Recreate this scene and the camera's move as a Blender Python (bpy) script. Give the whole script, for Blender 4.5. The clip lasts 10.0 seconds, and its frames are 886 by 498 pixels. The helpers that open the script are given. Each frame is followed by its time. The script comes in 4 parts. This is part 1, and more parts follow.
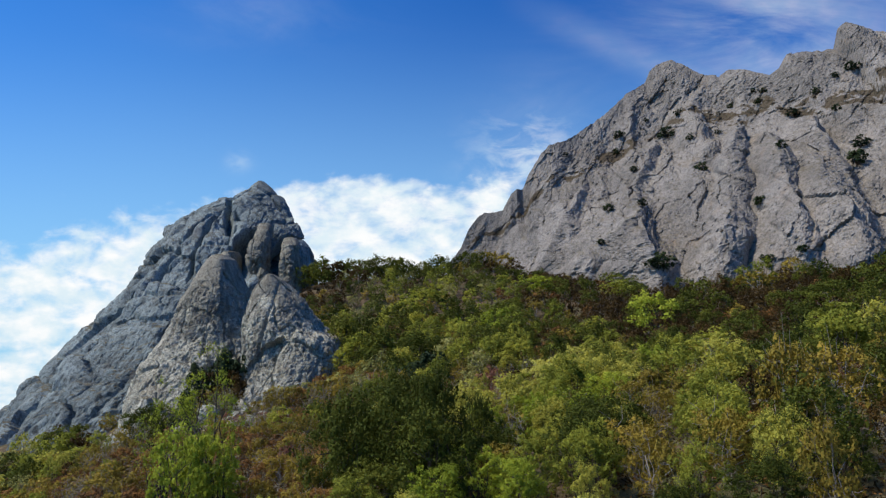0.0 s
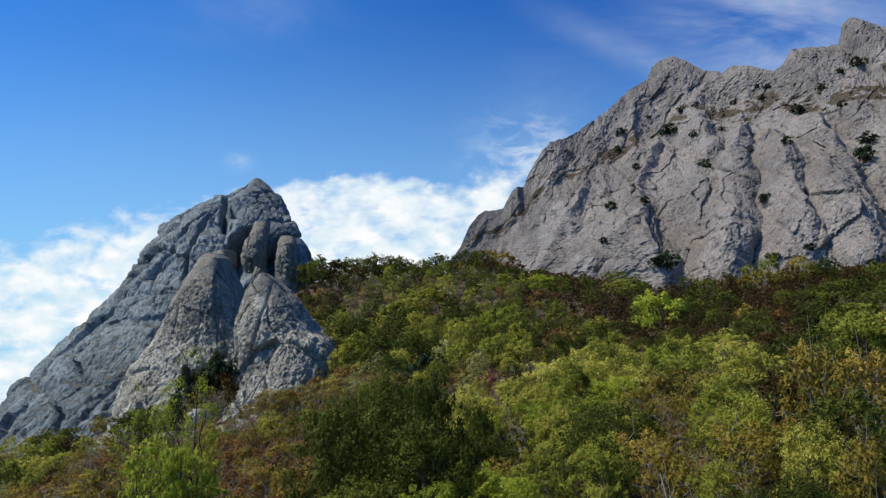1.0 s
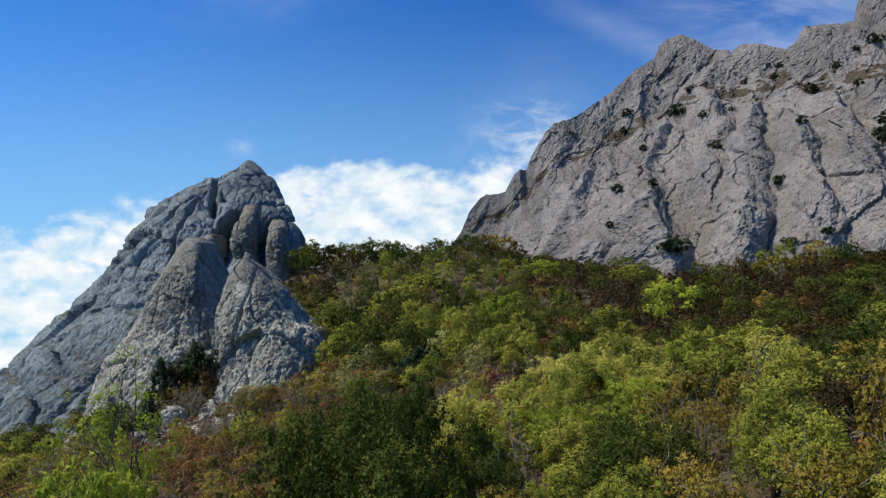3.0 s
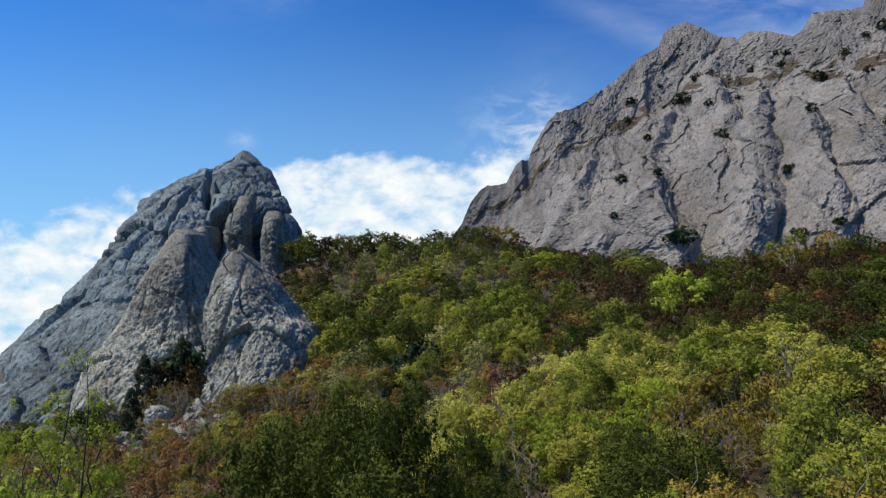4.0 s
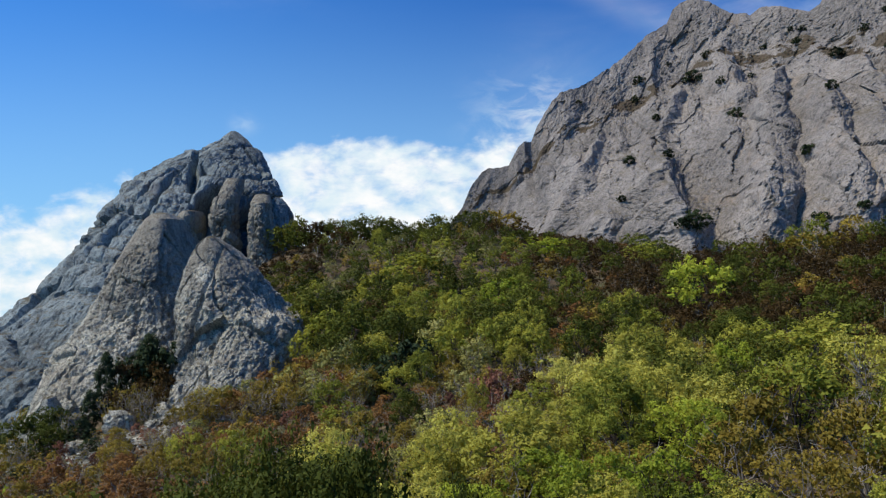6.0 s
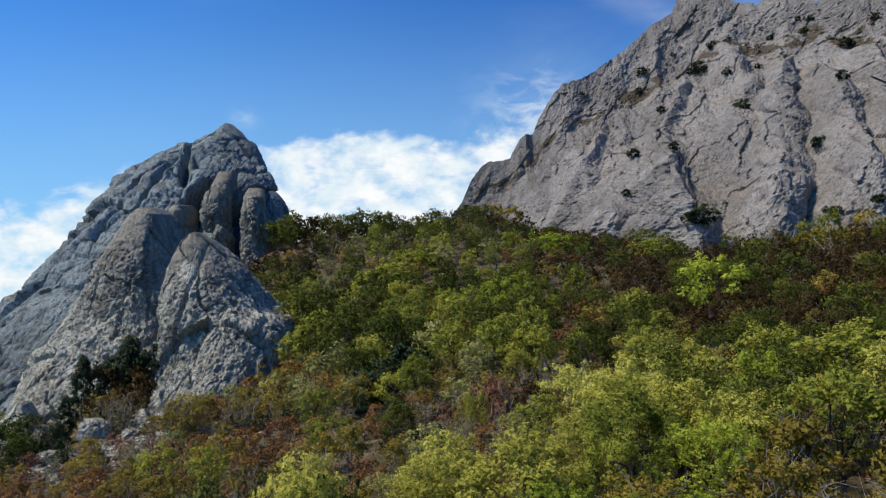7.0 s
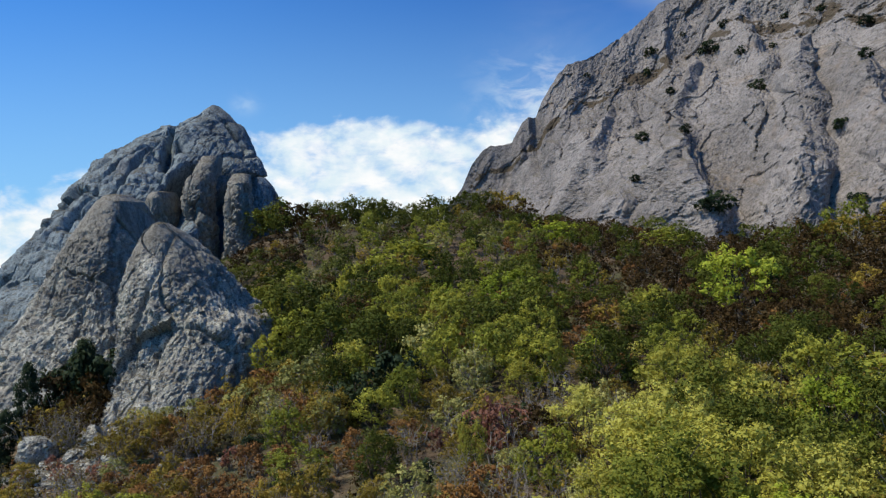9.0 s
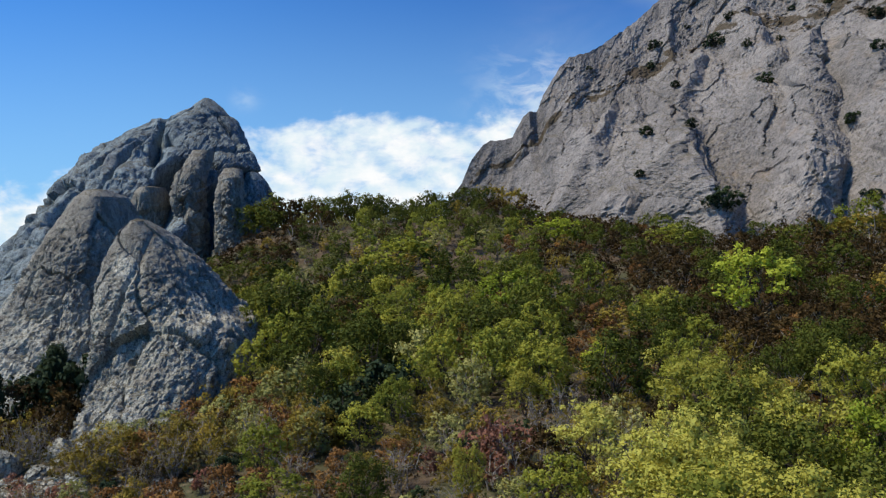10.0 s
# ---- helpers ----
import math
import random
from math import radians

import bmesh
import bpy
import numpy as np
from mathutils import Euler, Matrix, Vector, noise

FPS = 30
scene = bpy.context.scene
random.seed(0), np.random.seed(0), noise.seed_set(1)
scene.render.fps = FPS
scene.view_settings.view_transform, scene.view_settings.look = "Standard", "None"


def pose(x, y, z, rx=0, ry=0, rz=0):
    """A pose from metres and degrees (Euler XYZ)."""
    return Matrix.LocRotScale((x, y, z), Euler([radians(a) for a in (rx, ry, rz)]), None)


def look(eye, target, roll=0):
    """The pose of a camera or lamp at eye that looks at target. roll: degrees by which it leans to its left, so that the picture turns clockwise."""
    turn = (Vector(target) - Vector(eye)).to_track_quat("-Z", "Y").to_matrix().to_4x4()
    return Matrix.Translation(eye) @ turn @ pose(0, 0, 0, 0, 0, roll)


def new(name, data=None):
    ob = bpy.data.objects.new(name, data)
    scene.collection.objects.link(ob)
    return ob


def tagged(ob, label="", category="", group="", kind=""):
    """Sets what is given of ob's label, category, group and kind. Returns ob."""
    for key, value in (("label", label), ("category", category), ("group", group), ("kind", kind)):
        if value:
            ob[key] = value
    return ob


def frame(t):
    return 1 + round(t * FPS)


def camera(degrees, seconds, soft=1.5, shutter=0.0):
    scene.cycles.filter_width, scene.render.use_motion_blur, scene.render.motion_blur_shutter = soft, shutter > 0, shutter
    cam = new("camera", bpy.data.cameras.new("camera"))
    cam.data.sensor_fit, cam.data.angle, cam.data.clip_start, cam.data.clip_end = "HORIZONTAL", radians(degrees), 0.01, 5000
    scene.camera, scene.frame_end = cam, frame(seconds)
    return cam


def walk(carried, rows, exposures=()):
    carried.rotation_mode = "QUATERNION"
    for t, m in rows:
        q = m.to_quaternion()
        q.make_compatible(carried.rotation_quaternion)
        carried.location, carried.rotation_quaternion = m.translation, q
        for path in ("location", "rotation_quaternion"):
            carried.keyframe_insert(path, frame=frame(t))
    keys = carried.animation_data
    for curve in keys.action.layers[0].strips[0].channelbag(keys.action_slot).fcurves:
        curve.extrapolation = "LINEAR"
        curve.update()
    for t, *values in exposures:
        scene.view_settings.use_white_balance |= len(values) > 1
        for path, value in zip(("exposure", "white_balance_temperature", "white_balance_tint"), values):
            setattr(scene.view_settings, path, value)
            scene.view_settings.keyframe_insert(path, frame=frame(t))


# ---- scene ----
cam = camera(62.0, 10.0, 1.3)
PATH = [
    (0, (-0.968, -14.927, -2.672), (-0.958, -12.973, -2.248), 0.1),
    (0.5, (-0.852, -13.35, -2.311), (-0.843, -11.396, -1.887), 0.1),
    (1, (-0.705, -11.643, -1.981), (-0.696, -9.688, -1.561), 0.1),
    (1.5, (-0.532, -9.752, -1.667), (-0.524, -7.797, -1.251), 0.1),
    (2, (-0.376, -7.932, -1.38), (-0.368, -5.975, -0.971), 0.1),
    (2.5, (-0.198, -5.876, -1.054), (-0.192, -3.916, -0.657), 0.1),
    (2.7, (-0.106, -5.038, -0.899), (-0.101, -3.077, -0.508), 0.1),
    (4, (0.465, 0.715, -0.014), (0.464, 2.681, 0.35), -0.0),
    (4.5, (0.663, 3.028, 0.344), (0.661, 4.997, 0.697), -0.0),
    (5, (0.855, 5.318, 0.742), (0.851, 7.288, 1.086), -0.0),
    (5.5, (1.018, 7.572, 1.236), (1.013, 9.543, 1.569), -0.0),
    (7, (1.538, 14.312, 2.799), (1.53, 16.287, 3.107), -0.0),
    (7.5, (1.695, 16.617, 3.327), (1.686, 18.595, 3.625), 0.0),
    (8, (1.867, 18.745, 3.795), (1.857, 20.725, 4.085), 0.0),
    (8.5, (2.071, 21.075, 4.32), (2.059, 23.055, 4.6), -0.0),
    (9, (2.234, 23.271, 4.755), (2.222, 25.253, 5.027), 0.0),
    (9.5, (2.375, 25.653, 5.223), (2.363, 27.635, 5.486), 0.1),
    (10, (2.528, 27.838, 5.686), (2.516, 29.821, 5.947), 0.1),
]
walk(cam, [(t, look(eye, target, roll)) for t, eye, target, roll in PATH])

# ---- world, sun, exposure ----
LEAN = radians(10.5)  # the hillside climbs: rocks and slope are laid out on a plane that rises by this angle
RISING = Matrix.Rotation(LEAN, 3, "X")
SUN_FROM = Vector((-0.55, -0.22, 0.80)).normalized()
scene.view_settings.exposure = 0.0


class Nodes:
    """Short way to write a node tree."""

    def __init__(self, tree):
        self.tree = tree
        tree.nodes.clear()

    def add(self, kind, **inputs):
        node = self.tree.nodes.new(kind)
        for key, value in inputs.items():
            self.put(node.inputs[key.replace("_", " ")], value)
        return node

    def put(self, socket, value):
        if isinstance(value, bpy.types.NodeSocket):
            self.tree.links.new(value, socket)
        else:
            socket.default_value = value

    def math(self, op, a, b=0.0, c=0.0, clamp=False):
        node = self.tree.nodes.new("ShaderNodeMath")
        node.operation, node.use_clamp = op, clamp
        for i, value in enumerate((a, b, c)):
            self.put(node.inputs[i], value)
        return node.outputs[0]

    def mix(self, factor, a, b, blend="MIX"):
        node = self.tree.nodes.new("ShaderNodeMix")
        node.data_type, node.blend_type = "RGBA", blend
        self.put(node.inputs[0], factor)
        self.put(node.inputs[6], a)
        self.put(node.inputs[7], b)
        return node.outputs[2]

    def span(self, value, low, high, to_low=0.0, to_high=1.0, smooth=True):
        node = self.tree.nodes.new("ShaderNodeMapRange")
        node.interpolation_type = "SMOOTHSTEP" if smooth else "LINEAR"
        for i, v in enumerate((value, low, high, to_low, to_high)):
            self.put(node.inputs[i], v)
        return node.outputs[0]

    def noise(self, vector, scale, detail=4.0, rough=0.55, warp=0.0):
        return self.add("ShaderNodeTexNoise", Vector=vector, Scale=scale, Detail=detail, Roughness=rough, Distortion=warp).outputs[0]

    def scaled(self, vector, sx, sy, sz):
        node = self.tree.nodes.new("ShaderNodeMapping")
        self.put(node.inputs[0], vector)
        node.inputs[3].default_value = (sx, sy, sz)
        return node.outputs[0]

    def ramp(self, factor, stops):
        node = self.tree.nodes.new("ShaderNodeValToRGB")
        self.put(node.inputs[0], factor)
        while len(node.color_ramp.elements) < len(stops):
            node.color_ramp.elements.new(0.5)
        for element, (at, colour) in zip(node.color_ramp.elements, stops):
            element.position, element.color = at, (*colour, 1)
        return node.outputs[0]


world = bpy.data.worlds.new("sky")
scene.world = world
world.use_nodes = True
n = Nodes(world.node_tree)
sky = n.add("ShaderNodeTexSky")
sky.sky_type, sky.sun_disc = "NISHITA", False
sky.sun_elevation = math.asin(SUN_FROM.z)
sky.sun_rotation = math.atan2(SUN_FROM.x, SUN_FROM.y)
sky.air_density, sky.dust_density, sky.ozone_density = 1.0, 0.4, 3.0
way = n.add("ShaderNodeTexCoord").outputs["Generated"]
turned = n.add("ShaderNodeVectorRotate", Vector=way, Angle=-LEAN)
turned.rotation_type = "X_AXIS"
xyz = n.add("ShaderNodeSeparateXYZ", Vector=turned.outputs[0])
ahead = n.math("MAXIMUM", n.math("ABSOLUTE", xyz.outputs[1]), 0.15)
u = n.math("DIVIDE", xyz.outputs[0], ahead)
w = n.math("DIVIDE", xyz.outputs[2], ahead)
flat = n.add("ShaderNodeCombineXYZ", X=u, Y=w).outputs[0]


def bank(cu, cw, ru, rw):
    """A soft patch of sky where clouds gather."""
    a = n.math("POWER", n.math("DIVIDE", n.math("SUBTRACT", u, cu), ru), 2.0)
    b = n.math("POWER", n.math("DIVIDE", n.math("SUBTRACT", w, cw), rw), 2.0)
    return n.math("EXPONENT", n.math("MULTIPLY", n.math("ADD", a, b), -1.0))


def band(value, low, high, soft):
    """One inside low..high, fading to nothing over soft."""
    return n.math("MULTIPLY", n.span(value, low - soft, low + soft), n.span(value, high + soft, high - soft))


billow = n.noise(n.scaled(flat, 9, 13, 1), 1.0, 3.0, 0.5, 0.3)
puffs = n.noise(n.scaled(flat, 21, 33, 1), 1.0, 5.0, 0.55, 0.2)
streaks = n.noise(n.scaled(flat, 16, 34, 1), 1.0, 6.0, 0.6, 0.5)
veil = n.noise(n.scaled(flat, 3.0, 8.0, 1), 1.0, 7.0, 0.62, 1.2)
rough_w = n.math("ADD", w, n.math("MULTIPLY", n.math("SUBTRACT", billow, 0.5), 0.10))
middle_bank = n.math("MULTIPLY", band(u, -0.30, 0.16, 0.10), n.span(rough_w, 0.155, 0.095))
left_bank = n.math("MULTIPLY", n.span(u, -0.16, -0.40), n.span(n.math("ADD", rough_w, n.math("MULTIPLY", n.math("ADD", u, 0.6), -0.26)), 0.085, -0.02))
thin_bank = n.math("MULTIPLY", bank(-0.42, 0.03, 0.16, 0.06), 0.8)
gather = n.math("MAXIMUM", middle_bank, n.math("MAXIMUM", left_bank, thin_bank))
broken = n.math("ADD", n.math("MULTIPLY", puffs, 0.75), n.math("MULTIPLY", streaks, 0.25))
puff_cover = n.math("MULTIPLY", n.span(n.math("ADD", broken, n.math("MULTIPLY", gather, 0.42)), 0.66, 1.0), n.span(gather, 0.05, 0.5))
high = n.math("ADD", n.math("MULTIPLY", bank(-0.25, 0.35, 0.14, 0.04), 0.45), n.math("ADD", n.math("MULTIPLY", bank(0.47, 0.33, 0.17, 0.10), 2.2), bank(0.14, 0.16, 0.07, 0.09)))
slant = n.math("ADD", w, n.math("MULTIPLY", u, 0.45))
streak = n.math("MULTIPLY", n.math("MULTIPLY", band(slant, 0.405, 0.425, 0.03), band(u, 0.16, 0.40, 0.1)), 0.2)
veil_cover = n.math("MULTIPLY", n.math("MULTIPLY", n.span(veil, 0.30, 0.75), high), 0.2)
wisp = n.math("MULTIPLY", n.math("MULTIPLY", bank(0.12, 0.15, 0.06, 0.055), n.span(streaks, 0.36, 0.66)), 0.7)
tuft = n.math("MULTIPLY", bank(-0.272, 0.148, 0.016, 0.012), n.span(streaks, 0.34, 0.6))
cover = n.math("MAXIMUM", n.math("MAXIMUM", puff_cover, n.math("ADD", veil_cover, streak)), n.math("MAXIMUM", wisp, n.math("MULTIPLY", tuft, 0.25)))
deep = n.mix(1.0, sky.outputs[0], (0.23, 0.85, 1.62, 1), "MULTIPLY")
deep = n.mix(n.span(u, -0.5, 0.3), n.mix(1.0, deep, (1.5, 1.24, 1.14, 1), "MULTIPLY"), n.mix(1.0, deep, (0.82, 0.86, 0.94, 1), "MULTIPLY"))
pale = n.mix(n.span(w, -0.22, 0.40), (3.5, 6.6, 8.8, 1), deep)
shade = n.noise(n.scaled(flat, 24, 40, 1), 1.0, 4.0, 0.5)
cloud_colour = n.mix(n.span(shade, 0.36, 0.66), (7.4, 8.7, 9.4, 1), (9.9, 10.0, 10.0, 1))
back = n.add("ShaderNodeBackground", Color=n.mix(cover, pale, cloud_colour), Strength=0.1)
n.tree.links.new(back.outputs[0], n.add("ShaderNodeOutputWorld").inputs[0])

sun = new("sun", bpy.data.lights.new("sun", "SUN"))
sun.data.energy, sun.data.angle, sun.data.color = 5.0, radians(12), (1.0, 0.90, 0.75)
sun.matrix_world = look(SUN_FROM * 300, (0, 0, 0))


# ---- materials ----
def material(name):
    m = bpy.data.materials.new(name)
    m.use_nodes = True
    return m, Nodes(m.node_tree)


def finish(n, colour, rough, height=None, strength=0.5, distance=0.1):
    shader = n.add("ShaderNodeBsdfPrincipled", Base_Color=colour, Roughness=rough)
    shader.inputs["Specular IOR Level"].default_value = 0.25
    if height is not None:
        bump = n.add("ShaderNodeBump", Strength=strength, Distance=distance, Height=height)
        n.tree.links.new(bump.outputs[0], shader.inputs["Normal"])
    n.tree.links.new(shader.outputs[0], n.add("ShaderNodeOutputMaterial").inputs[0])


def limestone(name, light, mid, dark, stain, pits, lichen=0.0, mottle=1.0, tight=1.0, relief=0.14, pit_shade=1.0, grass=(0.74, 0.92)):
    """Weathered limestone: grey, vertical streaks, pits with painted shade, grass on the flat ledges."""
    m, n = material(name)
    place = n.add("ShaderNodeTexCoord").outputs["Object"]
    at = n.scaled(place, tight, tight, tight)
    broad = n.noise(n.scaled(at, 0.06, 0.06, 0.03), 1.0, 5.0, 0.6, 0.3)
    streak = n.noise(n.scaled(at, 0.55, 0.55, 0.07), 1.0, 6.0, 0.65, 0.4)
    grain = n.noise(at, 1.6, 8.0, 0.7)
    fine = n.noise(at, 6.0, 4.0, 0.6)
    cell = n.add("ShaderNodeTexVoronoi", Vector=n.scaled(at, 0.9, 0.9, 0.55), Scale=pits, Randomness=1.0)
    patch = n.noise(n.scaled(at, 0.33, 0.33, 0.2), 1.0, 6.0, 0.7, 0.6)
    colour = n.mix(n.span(broad, 0.38, 0.62), mid, light)
    colour = n.mix(n.math("MULTIPLY", n.span(streak, 0.47, 0.68), 0.75 * mottle), colour, dark)
    colour = n.mix(n.math("MULTIPLY", n.span(patch, 0.50, 0.66), 0.6 * mottle), colour, dark)
    colour = n.mix(n.math("MULTIPLY", n.span(patch, 0.44, 0.32), 0.5), colour, light)
    colour = n.mix(n.math("MULTIPLY", n.span(grain, 0.50, 0.64), 0.7), colour, dark)
    colour = n.mix(n.math("MULTIPLY", n.span(grain, 0.47, 0.36), 0.55), colour, light)
    # shade inside the pits and smaller pocks, painted near-black
    colour = n.mix(n.math("MULTIPLY", n.span(cell.outputs[0], 0.16, 0.04), n.math("MULTIPLY", n.span(fine, 0.45, 0.6), pit_shade)), colour, (0.03, 0.03, 0.03, 1))
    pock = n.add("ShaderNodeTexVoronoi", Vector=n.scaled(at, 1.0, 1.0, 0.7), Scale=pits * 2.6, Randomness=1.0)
    colour = n.mix(n.math("MULTIPLY", n.span(pock.outputs[0], 0.3, 0.1), n.math("MULTIPLY", n.span(grain, 0.46, 0.6), 0.85 * pit_shade)), colour, (0.035, 0.034, 0.032, 1))
    colour = n.mix(n.math("MULTIPLY", n.span(fine, 0.51, 0.64), 0.65), colour, dark)
    colour = n.mix(n.math("MULTIPLY", n.span(fine, 0.47, 0.36), 0.4), colour, light)
    colour = n.mix(n.math("MULTIPLY", n.span(n.noise(at, 0.11, 5.0, 0.6), 0.56, 0.72), 0.5), colour, stain)
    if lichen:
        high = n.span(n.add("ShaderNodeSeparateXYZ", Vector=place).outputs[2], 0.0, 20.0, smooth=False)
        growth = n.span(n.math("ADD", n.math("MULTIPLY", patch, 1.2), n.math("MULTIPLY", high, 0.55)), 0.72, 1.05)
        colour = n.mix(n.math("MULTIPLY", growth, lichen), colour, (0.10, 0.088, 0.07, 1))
    up = n.add("ShaderNodeSeparateXYZ", Vector=n.add("ShaderNodeNewGeometry").outputs["Normal"]).outputs[2]
    ledge = n.math("MULTIPLY", n.span(n.math("ADD", up, n.math("MULTIPLY", n.math("SUBTRACT", grain, 0.5), 0.7)), *grass), 0.85)
    colour = n.mix(ledge, colour, (0.085, 0.07, 0.035, 1))
    turf = n.span(n.math("ADD", n.add("ShaderNodeAttribute").outputs["Fac"], n.math("MULTIPLY", n.math("SUBTRACT", grain, 0.5), 0.9)), 0.32, 0.5) if grass[0] < 0.7 else 0.0
    if grass[0] < 0.7:
        n.tree.nodes["Attribute"].attribute_name = "turf"
        colour = n.mix(n.math("MULTIPLY", turf, 0.9), colour, n.mix(n.span(fine, 0.4, 0.6), (0.066, 0.040, 0.024, 1), (0.056, 0.05, 0.024, 1)))
    height = n.math("ADD", n.math("MULTIPLY", grain, 0.7), n.math("ADD", n.math("MULTIPLY", fine, 1.0), n.math("MULTIPLY", n.span(cell.outputs[0], 0.0, 0.3), 0.25)))
    finish(n, colour, 0.9, height, 0.8, relief)
    return m


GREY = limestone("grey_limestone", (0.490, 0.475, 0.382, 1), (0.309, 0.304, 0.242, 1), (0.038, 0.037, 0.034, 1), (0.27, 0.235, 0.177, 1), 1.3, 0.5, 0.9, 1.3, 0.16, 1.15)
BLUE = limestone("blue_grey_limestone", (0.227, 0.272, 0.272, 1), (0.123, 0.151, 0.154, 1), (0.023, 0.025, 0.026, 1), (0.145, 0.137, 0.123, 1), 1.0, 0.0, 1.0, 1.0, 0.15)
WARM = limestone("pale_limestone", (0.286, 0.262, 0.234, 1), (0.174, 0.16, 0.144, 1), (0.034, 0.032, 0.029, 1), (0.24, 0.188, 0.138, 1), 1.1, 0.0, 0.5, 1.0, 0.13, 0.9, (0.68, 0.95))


def soil_material():
    m, n = material("dry_soil")
    at = n.add("ShaderNodeTexCoord").outputs["Object"]
    a, b, c = n.noise(at, 0.12, 5.0, 0.6), n.noise(at, 0.9, 6.0, 0.65), n.noise(at, 5.0, 5.0, 0.6)
    colour = n.mix(n.span(a, 0.4, 0.6), (0.085, 0.06, 0.035, 1), (0.06, 0.062, 0.025, 1))
    colour = n.mix(n.math("MULTIPLY", n.span(b, 0.5, 0.68), 0.7), colour, (0.17, 0.13, 0.08, 1))
    colour = n.mix(n.math("MULTIPLY", n.span(c, 0.55, 0.7), 0.5), colour, (0.03, 0.028, 0.02, 1))
    finish(n, colour, 0.95, n.math("ADD", b, n.math("MULTIPLY", c, 0.4)), 0.8, 0.3)
    return m


SOIL = soil_material()


def leaf_material(name, stops, glow=0.3):
    """Leaves: colour varies from plant to plant and from leaf to leaf; light comes through."""
    m, n = material(name)
    plant = n.add("ShaderNodeObjectInfo").outputs["Random"]
    leaf = n.add("ShaderNodeNewGeometry").outputs["Random Per Island"]
    at = n.add("ShaderNodeTexCoord").outputs["Object"]
    clump = n.noise(at, 0.8, 3.0, 0.5)
    factor = n.math("ADD", n.math("MULTIPLY", plant, 0.65), n.math("ADD", n.math("MULTIPLY", leaf, 0.1), n.math("MULTIPLY", n.math("SUBTRACT", clump, 0.35), 0.6)), clamp=True)
    colour = n.ramp(factor, stops)
    body = n.add("ShaderNodeBsdfPrincipled", Base_Color=colour, Roughness=0.65)
    body.inputs["Specular IOR Level"].default_value = 0.08
    thin = n.add("ShaderNodeBsdfTranslucent", Color=colour)
    both = n.add("ShaderNodeMixShader")
    both.inputs[0].default_value = glow
    n.tree.links.new(body.outputs[0], both.inputs[1])
    n.tree.links.new(thin.outputs[0], both.inputs[2])
    n.tree.links.new(both.outputs[0], n.add("ShaderNodeOutputMaterial").inputs[0])
    return m


def bark_material(name, a, b):
    m, n = material(name)
    at = n.add("ShaderNodeTexCoord").outputs["Object"]
    g = n.noise(n.scaled(at, 9, 9, 2), 1.0, 5.0, 0.6)
    finish(n, n.mix(g, a, b), 0.9, g, 0.6, 0.03)
    return m


LEAF = {
    "oak": leaf_material("oak_leaves", [(0.0, (0.032, 0.045, 0.007)), (0.5, (0.077, 0.093, 0.014)), (1.0, (0.153, 0.168, 0.026))], 0.2),
    "hornbeam": leaf_material("yellow_green_leaves", [(0.0, (0.223, 0.221, 0.034)), (0.5, (0.413, 0.395, 0.069)), (1.0, (0.559, 0.531, 0.126))], 0.35),
    "green": leaf_material("green_leaves", [(0.0, (0.13, 0.153, 0.023)), (0.5, (0.244, 0.264, 0.038)), (1.0, (0.426, 0.409, 0.064))], 0.35),
    "lime": leaf_material("vivid_green_leaves", [(0.0, (0.167, 0.216, 0.023)), (0.5, (0.29, 0.344, 0.036)), (1.0, (0.435, 0.484, 0.06))], 0.35),
    "olive": leaf_material("olive_leaves", [(0.0, (0.139, 0.108, 0.02)), (0.5, (0.233, 0.179, 0.03)), (1.0, (0.352, 0.26, 0.046))], 0.25),
    "sage": leaf_material("grey_green_leaves", [(0.0, (0.131, 0.135, 0.043)), (0.5, (0.253, 0.253, 0.075)), (1.0, (0.435, 0.407, 0.137))], 0.2),
    "rust": leaf_material("rust_leaves", [(0.0, (0.115, 0.061, 0.024)), (0.5, (0.209, 0.105, 0.034)), (1.0, (0.302, 0.175, 0.052))], 0.2),
    # autumn brown taken down near black: cloud shade painted into the leaves
    "umber": leaf_material("shaded_umber_leaves", [(0.0, (0.025, 0.018, 0.007)), (0.5, (0.054, 0.034, 0.011)), (1.0, (0.095, 0.061, 0.018))], 0.2),
    "red": leaf_material("red_leaves", [(0.0, (0.111, 0.055, 0.038)), (0.5, (0.212, 0.098, 0.064)), (1.0, (0.324, 0.169, 0.104))], 0.2),
    "pine": leaf_material("pine_needles", [(0.0, (0.012, 0.022, 0.012)), (0.5, (0.026, 0.042, 0.018)), (1.0, (0.055, 0.075, 0.028))], 0.12),
}
BARK = bark_material("dark_bark", (0.03, 0.025, 0.02, 1), (0.085, 0.07, 0.055, 1))
TWIG = bark_material("grey_twigs", (0.13, 0.115, 0.1, 1), (0.33, 0.3, 0.26, 1))


# ---- shape helpers ----
def hashed(ix, iy, iz, seed):
    h = (ix.astype(np.uint32) * np.uint32(374761393) + iy.astype(np.uint32) * np.uint32(668265263) + iz.astype(np.uint32) * np.uint32(2246822519)
         + np.uint32((seed * 3266489917) & 0xFFFFFFFF))
    h = (h ^ (h >> np.uint32(13))) * np.uint32(1274126177)
    h = (h ^ (h >> np.uint32(15))) * np.uint32(2654435761)
    return h ^ (h >> np.uint32(16))


